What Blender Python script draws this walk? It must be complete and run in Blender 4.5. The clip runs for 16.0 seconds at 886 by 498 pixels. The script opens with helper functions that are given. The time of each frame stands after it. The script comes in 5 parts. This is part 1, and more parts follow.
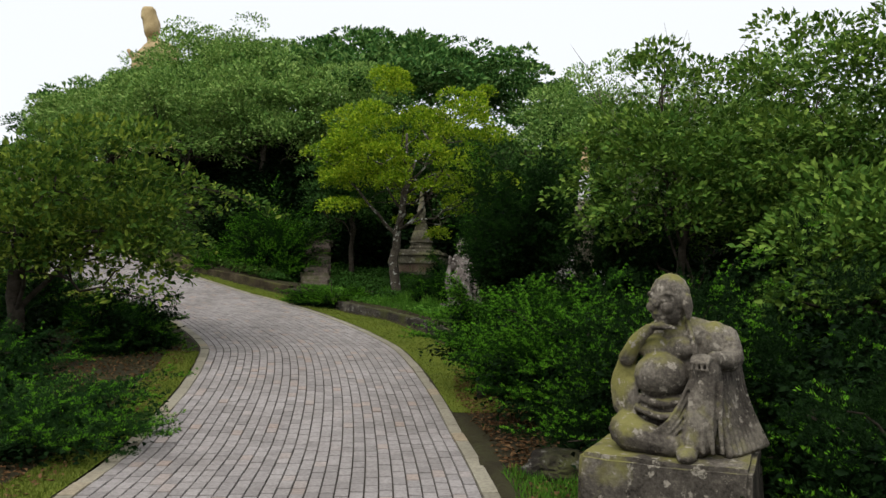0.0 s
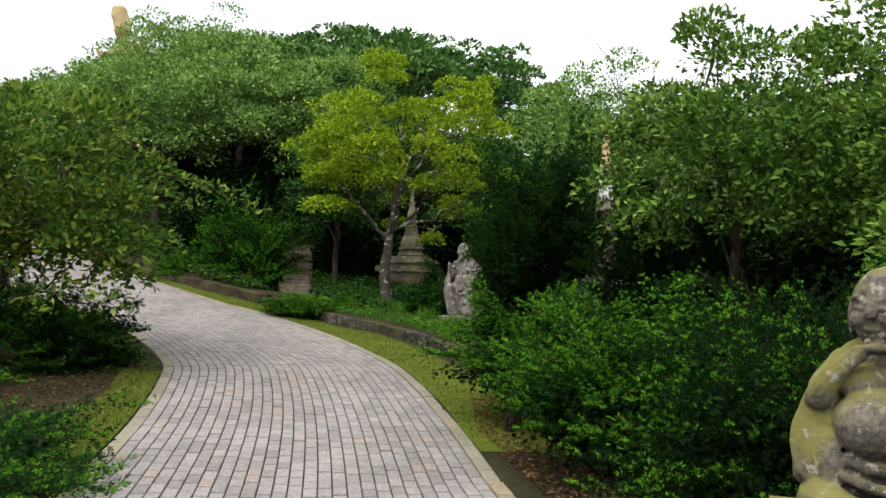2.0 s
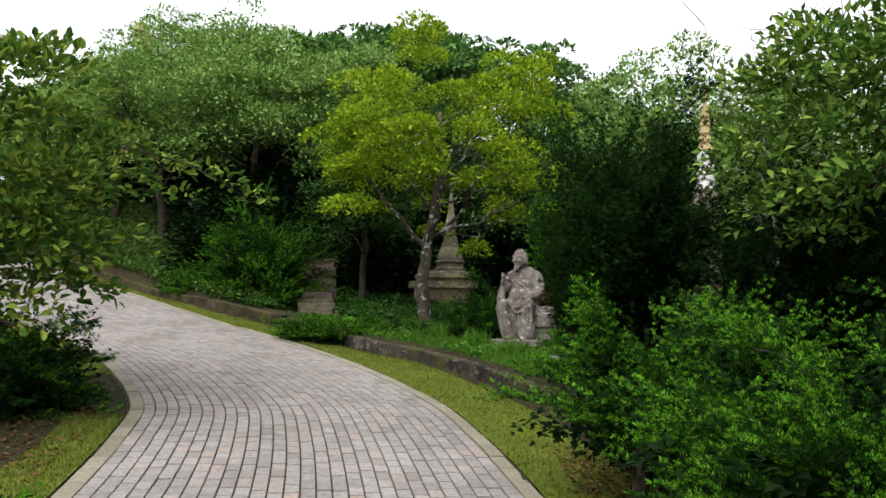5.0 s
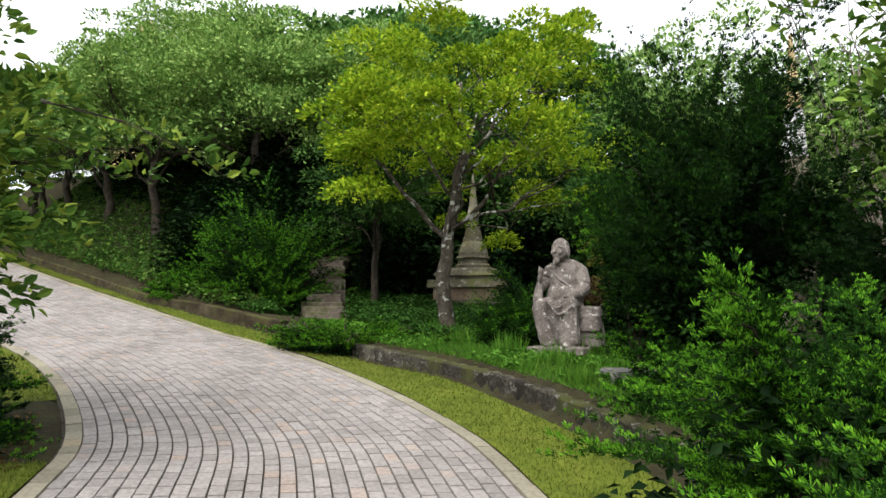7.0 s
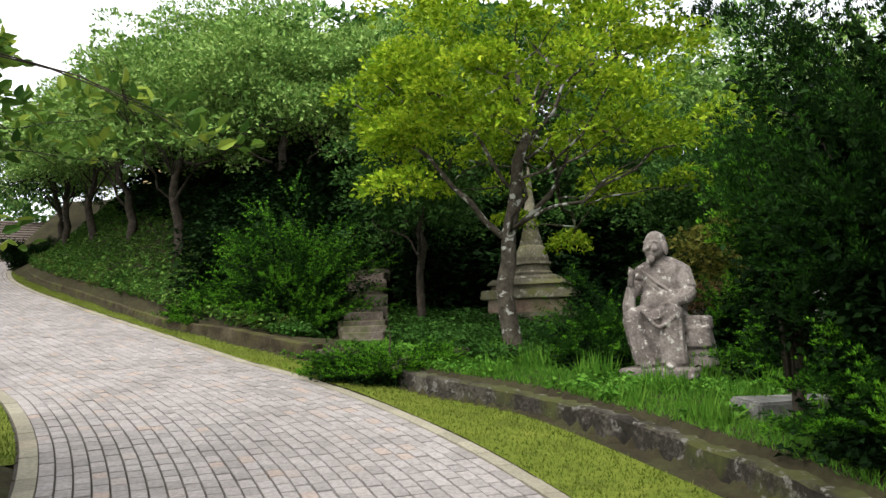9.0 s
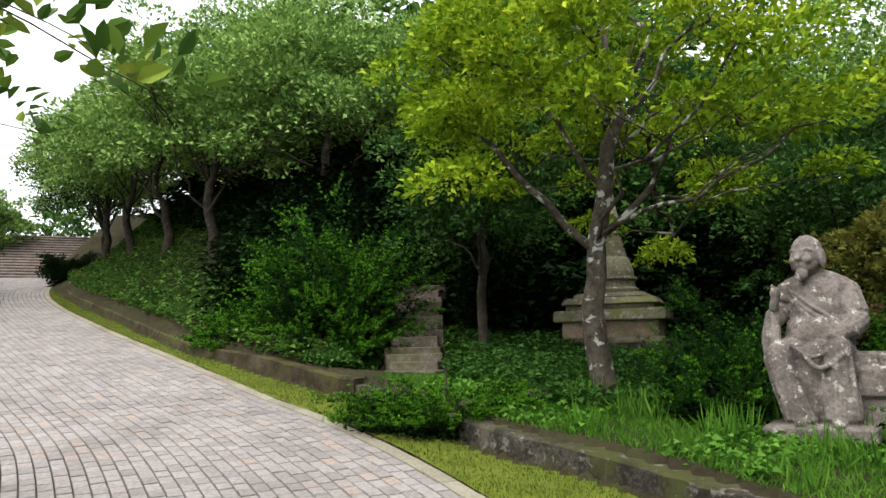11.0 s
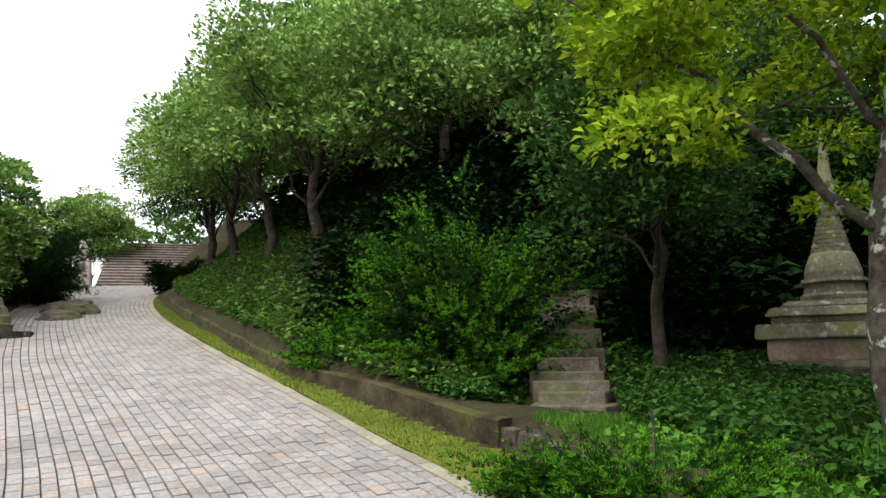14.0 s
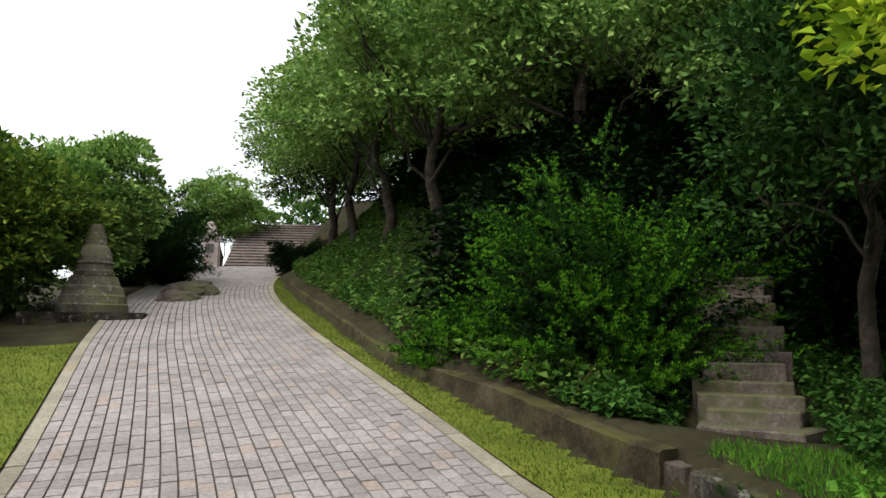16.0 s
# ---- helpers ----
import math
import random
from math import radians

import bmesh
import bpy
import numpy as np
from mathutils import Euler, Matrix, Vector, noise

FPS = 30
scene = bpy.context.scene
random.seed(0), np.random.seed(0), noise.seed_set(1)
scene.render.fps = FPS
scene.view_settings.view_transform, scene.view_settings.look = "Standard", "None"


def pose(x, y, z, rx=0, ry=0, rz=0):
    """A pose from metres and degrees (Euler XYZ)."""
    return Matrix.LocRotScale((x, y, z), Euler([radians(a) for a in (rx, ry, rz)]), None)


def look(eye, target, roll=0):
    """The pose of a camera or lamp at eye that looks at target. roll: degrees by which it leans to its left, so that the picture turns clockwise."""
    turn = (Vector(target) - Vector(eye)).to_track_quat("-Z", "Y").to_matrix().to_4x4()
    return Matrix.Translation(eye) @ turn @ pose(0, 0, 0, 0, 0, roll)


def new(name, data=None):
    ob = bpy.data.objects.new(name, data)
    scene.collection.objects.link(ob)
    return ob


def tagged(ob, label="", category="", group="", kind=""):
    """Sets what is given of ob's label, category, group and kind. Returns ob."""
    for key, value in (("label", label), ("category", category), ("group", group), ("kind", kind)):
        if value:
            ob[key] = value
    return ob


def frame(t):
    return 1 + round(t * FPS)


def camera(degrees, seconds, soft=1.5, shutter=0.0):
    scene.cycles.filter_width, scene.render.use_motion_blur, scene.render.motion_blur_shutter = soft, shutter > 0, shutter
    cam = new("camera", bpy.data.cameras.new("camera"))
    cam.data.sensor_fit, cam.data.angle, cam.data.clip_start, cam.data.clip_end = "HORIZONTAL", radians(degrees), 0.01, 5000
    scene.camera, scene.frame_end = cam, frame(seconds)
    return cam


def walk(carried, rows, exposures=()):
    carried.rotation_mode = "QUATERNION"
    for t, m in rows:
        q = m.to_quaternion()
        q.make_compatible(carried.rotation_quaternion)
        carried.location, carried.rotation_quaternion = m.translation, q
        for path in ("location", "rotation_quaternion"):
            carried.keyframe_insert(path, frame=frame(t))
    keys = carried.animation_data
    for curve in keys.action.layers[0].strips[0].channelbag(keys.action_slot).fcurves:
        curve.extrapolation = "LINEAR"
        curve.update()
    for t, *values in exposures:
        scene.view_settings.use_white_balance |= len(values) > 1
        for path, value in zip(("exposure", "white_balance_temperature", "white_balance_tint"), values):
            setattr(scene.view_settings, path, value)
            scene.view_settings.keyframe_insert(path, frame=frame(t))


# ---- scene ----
cam = camera(59.4, 16.0)
METRES, EYE, TILT, LEAN, TURN = 16.5, 1.6, 2.0, -0.8, 0.0
ROWS = [
    (0.0, 0.0, 0.0, 0.0, 0.0, 0.0, -0.0),
    (0.5, -0.009, 0.0286, -0.0035, -0.54, 0.09, -0.35),
    (1.0, -0.0171, 0.062, -0.006, -1.27, 0.16, -0.6),
    (1.5, -0.0264, 0.0948, -0.0081, -1.99, 0.2, -0.27),
    (2.0, -0.0337, 0.1229, -0.0107, -1.99, 1.01, -0.62),
    (2.5, -0.0409, 0.1572, -0.0114, -1.71, 2.31, -0.91),
    (3.0, -0.0455, 0.1863, -0.0141, -1.5, 2.84, -0.71),
    (3.5, -0.0463, 0.2187, -0.0163, -1.69, 3.16, -0.55),
    (4.0, -0.0514, 0.2508, -0.0181, -1.93, 3.27, 0.55),
    (4.5, -0.0542, 0.2779, -0.0222, -1.28, 3.11, 0.4),
    (5.0, -0.0532, 0.314, -0.0245, 0.02, 2.76, -0.28),
    (7.5, -0.0646, 0.4817, -0.0284, 2.33, 3.03, 1.47),
    (8.0, -0.0691, 0.5168, -0.0291, 4.3, 3.43, 2.51),
    (10.5, -0.0982, 0.6798, -0.0228, 4.06, 4.79, 2.94),
    (11.0, -0.1011, 0.7155, -0.0198, 8.36, 5.25, 2.63),
    (11.5, -0.1135, 0.7408, -0.0183, 10.64, 5.5, 2.37),
    (12.0, -0.1222, 0.7742, -0.0171, 12.56, 5.59, 2.27),
    (12.5, -0.1335, 0.7988, -0.0161, 13.68, 5.96, 2.1),
    (13.0, -0.143, 0.8191, -0.0178, 12.97, 6.45, 2.01),
    (13.5, -0.1495, 0.8462, -0.0126, 14.54, 6.16, 2.54),
    (14.0, -0.1627, 0.8718, -0.0121, 16.3, 6.14, 2.45),
    (14.5, -0.1701, 0.8987, -0.0114, 19.08, 5.54, 2.52),
    (15.0, -0.1774, 0.9225, -0.0106, 21.51, 5.05, 2.36),
    (15.5, -0.1875, 0.9419, -0.0074, 23.39, 5.03, 2.18),
    (16.0, -0.1966, 0.9689, -0.0051, 25.65, 5.17, 1.39),
]
EXPOSURES = [(0.0, 0.77), (0.5, 0.8), (1.0, 1.07), (2.0, 1.32), (2.7, 0.57), (3.1, 0.67), (3.5, 1.07), (4.5, 1.32), (5.2, 1.34), (7.4, 1.67), (8.2, 1.7), (10.5, 1.72), (11.5, 1.64), (12.0, 1.7), (13.5, 1.78), (14.5, 1.54), (16.0, 1.3)]
walk(cam, [(t, pose(0, 0, EYE, TILT, LEAN, TURN) @ pose(METRES * x, METRES * y, METRES * z, 90 + pitch, roll, yaw)) for t, x, y, z, yaw, pitch, roll in ROWS], EXPOSURES)

# ---- world and light: bright overcast sky ----
world = bpy.data.worlds.new("overcast_sky")
scene.world = world
world.use_nodes = True
wn, wl = world.node_tree.nodes, world.node_tree.links
sky = wn.new("ShaderNodeTexSky")
sky.sky_type, sky.sun_disc = "NISHITA", False
sky.sun_elevation, sky.sun_rotation = radians(58), radians(205)
cloud = wn.new("ShaderNodeMixRGB")
cloud.inputs["Fac"].default_value = 0.93
cloud.inputs["Color2"].default_value = (9.6, 9.9, 10.3, 1)
wl.new(sky.outputs["Color"], cloud.inputs["Color1"])
wl.new(cloud.outputs["Color"], wn["Background"].inputs["Color"])
wn["Background"].inputs["Strength"].default_value = 0.062

sun = new("sun", bpy.data.lights.new("sun", "SUN"))
sun.data.energy, sun.data.angle, sun.data.color = 1.5, radians(50), (1.0, 0.96, 0.9)
sun.matrix_world = look((-10, -8, 32), (0, 8, 0))


# ---- materials ----
def shader(name):
    m = bpy.data.materials.new(name)
    m.use_nodes = True
    m.node_tree.nodes["Principled BSDF"].inputs["Specular IOR Level"].default_value = 0.12
    return m, m.node_tree.nodes, m.node_tree.links, m.node_tree.nodes["Principled BSDF"]


def ramp(nodes, stops):
    r = nodes.new("ShaderNodeValToRGB")
    while len(r.color_ramp.elements) < len(stops):
        r.color_ramp.elements.new(0.5)
    for e, (p, c) in zip(r.color_ramp.elements, stops):
        e.position, e.color = p, (*c, 1)
    return r


def noise_node(nodes, links, scale, detail=4, rough=0.6, coords="Object"):
    tc = nodes.new("ShaderNodeTexCoord")
    n = nodes.new("ShaderNodeTexNoise")
    n.inputs["Scale"].default_value, n.inputs["Detail"].default_value, n.inputs["Roughness"].default_value = scale, detail, rough
    links.new(tc.outputs[coords], n.inputs["Vector"])
    return n


def bump_from(nodes, links, bsdf, source, strength, dist):
    b = nodes.new("ShaderNodeBump")
    b.inputs["Strength"].default_value, b.inputs["Distance"].default_value = strength, dist
    links.new(source, b.inputs["Height"])
    links.new(b.outputs["Normal"], bsdf.inputs["Normal"])


def stone(name, dark, mid, light, scale=6.0, spots=None, moss=None, rough=0.9, relief=0.02, moss_side=0.0):
    """Weathered stone: two scales of mottling, optional pale lichen spots and moss on upward faces."""
    m, n, l, b = shader(name)
    big = noise_node(n, l, scale * 0.35, 3)
    fine = noise_node(n, l, scale * 5, 6, 0.7)
    mix = n.new("ShaderNodeMath")
    mix.operation = "MULTIPLY_ADD"
    mix.inputs[1].default_value = 0.45
    l.new(fine.outputs["Fac"], mix.inputs[0])
    half = n.new("ShaderNodeMath")
    half.operation = "MULTIPLY"
    half.inputs[1].default_value = 0.6
    l.new(big.outputs["Fac"], half.inputs[0])
    l.new(half.outputs[0], mix.inputs[2])
    r = ramp(n, [(0.36, dark), (0.52, mid), (0.66, light)])
    l.new(mix.outputs[0], r.inputs["Fac"])
    colour = r.outputs["Color"]
    if moss:
        mn = noise_node(n, l, scale * 0.3, 4)
        geo = n.new("ShaderNodeNewGeometry")
        sep = n.new("ShaderNodeSeparateXYZ")
        l.new(geo.outputs["Normal"], sep.inputs[0])
        add = n.new("ShaderNodeMath")
        add.operation = "MULTIPLY_ADD"
        add.inputs[1].default_value = 0.12
        l.new(sep.outputs["Z"], add.inputs[0])
        l.new(mn.outputs["Fac"], add.inputs[2])
        if moss_side:
            tc = n.new("ShaderNodeTexCoord")
            sx = n.new("ShaderNodeSeparateXYZ")
            l.new(tc.outputs["Object"], sx.inputs[0])
            more = n.new("ShaderNodeMath")
            more.operation = "MULTIPLY_ADD"
            more.inputs[1].default_value = -moss_side
            l.new(sx.outputs["X"], more.inputs[0])
            l.new(add.outputs[0], more.inputs[2])
            add = more
        mr = ramp(n, [(0.53, (0, 0, 0)), (0.68, (0.85, 0.85, 0.85))])
        l.new(add.outputs[0], mr.inputs["Fac"])
        mm = n.new("ShaderNodeMixRGB")
        mm.inputs["Color2"].default_value = (*moss, 1)
        l.new(mr.outputs["Color"], mm.inputs["Fac"])
        l.new(colour, mm.inputs["Color1"])
        colour = mm.outputs["Color"]
    if spots:
        sn = noise_node(n, l, scale * 1.6, 5, 0.65)
        sr = ramp(n, [(0.58, (0, 0, 0)), (0.64, (1, 1, 1))])
        l.new(sn.outputs["Fac"], sr.inputs["Fac"])
        sm = n.new("ShaderNodeMixRGB")
        sm.inputs["Color2"].default_value = (*spots, 1)
        l.new(sr.outputs["Color"], sm.inputs["Fac"])
        l.new(colour, sm.inputs["Color1"])
        colour = sm.outputs["Color"]
    l.new(colour, b.inputs["Base Color"])
    b.inputs["Roughness"].default_value = rough
    bump_from(n, l, b, mix.outputs[0], 0.6, relief)
    return m


def leaves(name, dark, mid, light, rough=0.45, patch=0.8, through_light=0.3, back=None):
    """Foliage: colour varies from leaf to leaf and from patch to patch; light passes through."""
    m, n, l, b = shader(name)
    dark, mid, light = (tuple(0.86 * c for c in q) for q in (dark, mid, light))
    geo = n.new("ShaderNodeNewGeometry")
    big = noise_node(n, l, patch, 3)
    add = n.new("ShaderNodeMath")
    add.operation = "MULTIPLY_ADD"
    add.inputs[1].default_value = 0.5
    l.new(geo.outputs["Random Per Island"], add.inputs[0])
    half = n.new("ShaderNodeMath")
    half.operation = "MULTIPLY"
    half.inputs[1].default_value = 0.55
    l.new(big.outputs["Fac"], half.inputs[0])
    l.new(half.outputs[0], add.inputs[2])
    r = ramp(n, [(0.2, dark), (0.52, mid), (0.82, light)])
    l.new(add.outputs[0], r.inputs["Fac"])
    l.new(r.outputs["Color"], b.inputs["Base Color"])
    b.inputs["Roughness"].default_value = rough
    b.inputs["Specular IOR Level"].default_value = 0.03
    tr = n.new("ShaderNodeBsdfTranslucent")
    l.new(r.outputs["Color"], tr.inputs["Color"])
    mx = n.new("ShaderNodeMixShader")
    mx.inputs["Fac"].default_value = through_light
    l.new(b.outputs["BSDF"], mx.inputs[1])
    l.new(tr.outputs["BSDF"], mx.inputs[2])
    l.new(mx.outputs["Shader"], n["Material Output"].inputs["Surface"])
    return m


def soil_like(name, stops, scale, relief):
    m, n, l, b = shader(name)
    a = noise_node(n, l, scale, 8, 0.7)
    c = noise_node(n, l, scale * 0.12, 3)
    add = n.new("ShaderNodeMath")
    add.operation = "MULTIPLY_ADD"
    add.inputs[1].default_value = 0.5
    l.new(a.outputs["Fac"], add.inputs[0])
    half = n.new("ShaderNodeMath")
    half.operation = "MULTIPLY"
    half.inputs[1].default_value = 0.5
    l.new(c.outputs["Fac"], half.inputs[0])
    l.new(half.outputs[0], add.inputs[2])
    r = ramp(n, stops)
    l.new(add.outputs[0], r.inputs["Fac"])
    l.new(r.outputs["Color"], b.inputs["Base Color"])
    b.inputs["Roughness"].default_value = 0.95
    bump_from(n, l, b, a.outputs["Fac"], 0.8, relief)
    return m


def paver_material(name, base):
    """Concrete pavers: each its own shade, streaked grain, stains over many pavers."""
    m, n, l, b = shader(name)
    info = n.new("ShaderNodeObjectInfo")
    geo = n.new("ShaderNodeNewGeometry")
    tc = n.new("ShaderNodeTexCoord")
    fine = n.new("ShaderNodeTexNoise")
    fine.inputs["Scale"].default_value, fine.inputs["Detail"].default_value = 28, 6
    l.new(geo.outputs["Position"], fine.inputs["Vector"])
    stain = n.new("ShaderNodeTexNoise")
    stain.inputs["Scale"].default_value, stain.inputs["Detail"].default_value = 1.1, 5
    l.new(geo.outputs["Position"], stain.inputs["Vector"])
    rnd = n.new("ShaderNodeMath")
    rnd.operation = "ADD"
    l.new(info.outputs["Random"], rnd.inputs[0])
    l.new(geo.outputs["Random Per Island"], rnd.inputs[1])
    fr = n.new("ShaderNodeMath")
    fr.operation = "FRACT"
    l.new(rnd.outputs[0], fr.inputs[0])
    r = ramp(n, [(0.0, tuple(c * 0.84 for c in base)), (0.45, base), (0.9, tuple(c * 1.12 for c in base)), (1.0, (base[0] * 1.15, base[1] * 1.02, base[2] * 0.92))])
    l.new(fr.outputs[0], r.inputs["Fac"])
    fr2 = ramp(n, [(0.3, (0.74, 0.73, 0.72)), (0.62, (1.05, 1.05, 1.05))])
    l.new(fine.outputs["Fac"], fr2.inputs["Fac"])
    sr = ramp(n, [(0.3, (0.8, 0.79, 0.78)), (0.6, (1, 1, 1))])
    l.new(stain.outputs["Fac"], sr.inputs["Fac"])
    m1, m2 = n.new("ShaderNodeMixRGB"), n.new("ShaderNodeMixRGB")
    for mm in (m1, m2):
        mm.blend_type = "MULTIPLY"
        mm.inputs["Fac"].default_value = 1
    l.new(r.outputs["Color"], m1.inputs["Color1"])
    l.new(fr2.outputs["Color"], m1.inputs["Color2"])
    l.new(m1.outputs["Color"], m2.inputs["Color1"])
    l.new(sr.outputs["Color"], m2.inputs["Color2"])
    l.new(m2.outputs["Color"], b.inputs["Base Color"])
    b.inputs["Roughness"].default_value = 0.8
    bump_from(n, l, b, fine.outputs["Fac"], 0.5, 0.006)
    return m


def bark(name, dark, light, lichen, scale=9.0, cover=0.6):
    m, n, l, b = shader(name)
    a = noise_node(n, l, scale, 6, 0.7)
    r = ramp(n, [(0.35, dark), (0.65, light)])
    l.new(a.outputs["Fac"], r.inputs["Fac"])
    s = noise_node(n, l, scale * 0.55, 5, 0.6)
    sr = ramp(n, [(cover, (0, 0, 0)), (cover + 0.04, (1, 1, 1))])
    l.new(s.outputs["Fac"], sr.inputs["Fac"])
    mx = n.new("ShaderNodeMixRGB")
    mx.inputs["Color2"].default_value = (*lichen, 1)
    l.new(sr.outputs["Color"], mx.inputs["Fac"])
    l.new(r.outputs["Color"], mx.inputs["Color1"])
    l.new(mx.outputs["Color"], b.inputs["Base Color"])
    b.inputs["Roughness"].default_value = 0.95
    bump_from(n, l, b, a.outputs["Fac"], 0.8, 0.02)
    return m


M_PAVER = paver_material("concrete_paver", (0.265, 0.244, 0.234))
M_EDGE = paver_material("edging_stone", (0.25, 0.23, 0.175))
M_JOINT = soil_like("sand_joint", [(0.3, (0.035, 0.03, 0.026)), (0.7, (0.09, 0.08, 0.065))], 30, 0.01)
M_GROUND = soil_like("garden_soil", [(0.3, (0.014, 0.011, 0.007)), (0.5, (0.03, 0.026, 0.013)), (0.7, (0.045, 0.05, 0.018))], 14, 0.03)
M_LAWN = leaves("lawn_grass", (0.05, 0.085, 0.012), (0.13, 0.175, 0.024), (0.24, 0.245, 0.06), 0.6, 0.9, 0.3)
M_TURF = soil_like("turf", [(0.3, (0.04, 0.045, 0.008)), (0.5, (0.09, 0.12, 0.013)), (0.7, (0.15, 0.155, 0.025))], 16, 0.02)
M_TALL = leaves("tall_grass", (0.04, 0.12, 0.014), (0.09, 0.23, 0.024), (0.17, 0.34, 0.045), 0.5, 1.0, 0.35)
M_HERB = leaves("broad_herb_leaf", (0.02, 0.06, 0.012), (0.045, 0.12, 0.02), (0.09, 0.20, 0.04), 0.5, 1.0, 0.25)
M_CLOVER = leaves("bright_herb_leaf", (0.04, 0.12, 0.015), (0.085, 0.22, 0.025), (0.16, 0.34, 0.05), 0.5, 1.2, 0.3)
M_IVY = leaves("bank_creeper_leaf", (0.025, 0.07, 0.014), (0.065, 0.15, 0.026), (0.15, 0.25, 0.05), 0.5, 0.9, 0.25)
M_EARTH = stone("earth_stained_concrete", (0.01, 0.008, 0.005), (0.032, 0.025, 0.014), (0.075, 0.06, 0.036), 6, None, (0.06, 0.06, 0.018), 0.95, 0.05)
M_STRAW = leaves("dry_straw", (0.05, 0.06, 0.015), (0.12, 0.10, 0.035), (0.22, 0.17, 0.07), 0.7, 1.5, 0.2)
M_WALL = stone("weathered_concrete", (0.008, 0.007, 0.005), (0.022, 0.019, 0.015), (0.085, 0.076, 0.06), 5, (0.12, 0.115, 0.1), (0.05, 0.055, 0.016), 0.95, 0.03)
M_STATUE_A = stone("mossy_grey_stone", (0.018, 0.015, 0.012), (0.085, 0.074, 0.06), (0.2, 0.178, 0.142), 8, (0.26, 0.235, 0.19), (0.17, 0.16, 0.045), 0.9, 0.02, 0.22)
M_STATUE_B = stone("lichened_grey_stone", (0.042, 0.036, 0.034), (0.135, 0.115, 0.103), (0.26, 0.23, 0.21), 7, (0.38, 0.365, 0.33), None, 0.92, 0.012)
M_STUPA = stone("old_stupa_stone", (0.04, 0.037, 0.027), (0.12, 0.108, 0.077), (0.22, 0.2, 0.145), 4, (0.27, 0.255, 0.2), (0.13, 0.135, 0.04), 0.92, 0.015)
M_STUPA_RED = stone("worn_red_brick_stone", (0.10, 0.07, 0.05), (0.24, 0.165, 0.12), (0.36, 0.29, 0.23), 5, None, (0.14, 0.14, 0.05), 0.92, 0.012)
M_STEP = stone("worn_step_stone", (0.028, 0.023, 0.019), (0.095, 0.077, 0.064), (0.21, 0.175, 0.15), 6, None, (0.07, 0.075, 0.03), 0.92, 0.015)
M_ROCK = stone("grey_rock", (0.05, 0.05, 0.046), (0.15, 0.145, 0.135), (0.24, 0.23, 0.215), 3, (0.28, 0.27, 0.24), None, 0.9, 0.05)
M_GRANITE = stone("pale_pink_granite", (0.26, 0.21, 0.19), (0.38, 0.32, 0.29), (0.48, 0.42, 0.38), 8, None, None, 0.8, 0.005)
M_WHITE = stone("white_marble", (0.5, 0.5, 0.48), (0.66, 0.66, 0.64), (0.78, 0.78, 0.76), 6, None, None, 0.6, 0.004)
M_GOLD = stone("ochre_gold_paint", (0.26, 0.19, 0.09), (0.38, 0.285, 0.14), (0.48, 0.38, 0.2), 2, None, None, 0.55, 0.01)
M_BARK = bark("lichened_bark", (0.028, 0.023, 0.017), (0.10, 0.085, 0.065), (0.36, 0.36, 0.32), 9, 0.57)
M_BARK_DARK = bark("dark_bark", (0.018, 0.015, 0.011), (0.065, 0.053, 0.04), (0.17, 0.17, 0.14), 9, 0.66)
M_TWIG = bark("bare_twig", (0.09, 0.075, 0.06), (0.2, 0.17, 0.14), (0.3, 0.28, 0.25), 9, 0.6)
M_YELLOW = leaves("yellow_green_leaf", (0.05, 0.13, 0.008), (0.22, 0.36, 0.016), (0.48, 0.58, 0.04), 0.42, 0.6, 0.3)
M_DEEP = leaves("deep_green_leaf", (0.012, 0.037, 0.009), (0.036, 0.092, 0.019), (0.10, 0.20, 0.042), 0.42, 0.45, 0.2)
M_MID = leaves("mid_green_leaf", (0.05, 0.12, 0.025), (0.19, 0.34, 0.075), (0.38, 0.52, 0.15), 0.4, 0.5, 0.16)
M_LEFT = leaves("glossy_broad_leaf", (0.028, 0.075, 0.014), (0.095, 0.18, 0.026), (0.30, 0.37, 0.05), 0.35, 0.5, 0.22)
M_RIGHT = leaves("fresh_green_leaf", (0.03, 0.085, 0.013), (0.09, 0.18, 0.026), (0.22, 0.33, 0.055), 0.42, 0.4, 0.18)
M_HILL = leaves("hill_canopy_leaf", (0.025, 0.085, 0.02), (0.085, 0.2, 0.045), (0.21, 0.33, 0.09), 0.5, 0.18, 0.12)
M_JUN = leaves("juniper_foliage", (0.005, 0.02, 0.003), (0.014, 0.05, 0.006), (0.04, 0.11, 0.012), 0.55, 1.2, 0.1)
# brighter green for young tips and, as painted light, for the tufts' lit tops
M_JUN_TIP = leaves("young_and_lit_juniper_tip", (0.04, 0.14, 0.008), (0.09, 0.26, 0.014), (0.18, 0.40, 0.028), 0.55, 1.2, 0.15)
# dark conifer green; on junipers under trees it also paints in the shade
M_JUN_DARK = leaves("dark_and_shaded_juniper", (0.004, 0.012, 0.003), (0.009, 0.026, 0.006), (0.022, 0.052, 0.011), 0.55, 0.8, 0.1)
M_JUN_SIDE = leaves("blue_green_juniper", (0.006, 0.022, 0.006), (0.017, 0.052, 0.012), (0.045, 0.10, 0.022), 0.55, 1.2, 0.1)
# near-black leaf green: deep shade put into the colour
M_SHADE = leaves("deep_shade_leaf", (0.003, 0.009, 0.003), (0.007, 0.02, 0.005), (0.017, 0.042, 0.01), 0.6, 0.6, 0.1)
M_DRY = leaves("dry_leaf", (0.05, 0.028, 0.013), (0.12, 0.065, 0.03), (0.22, 0.13, 0.06), 0.7, 2, 0.1)
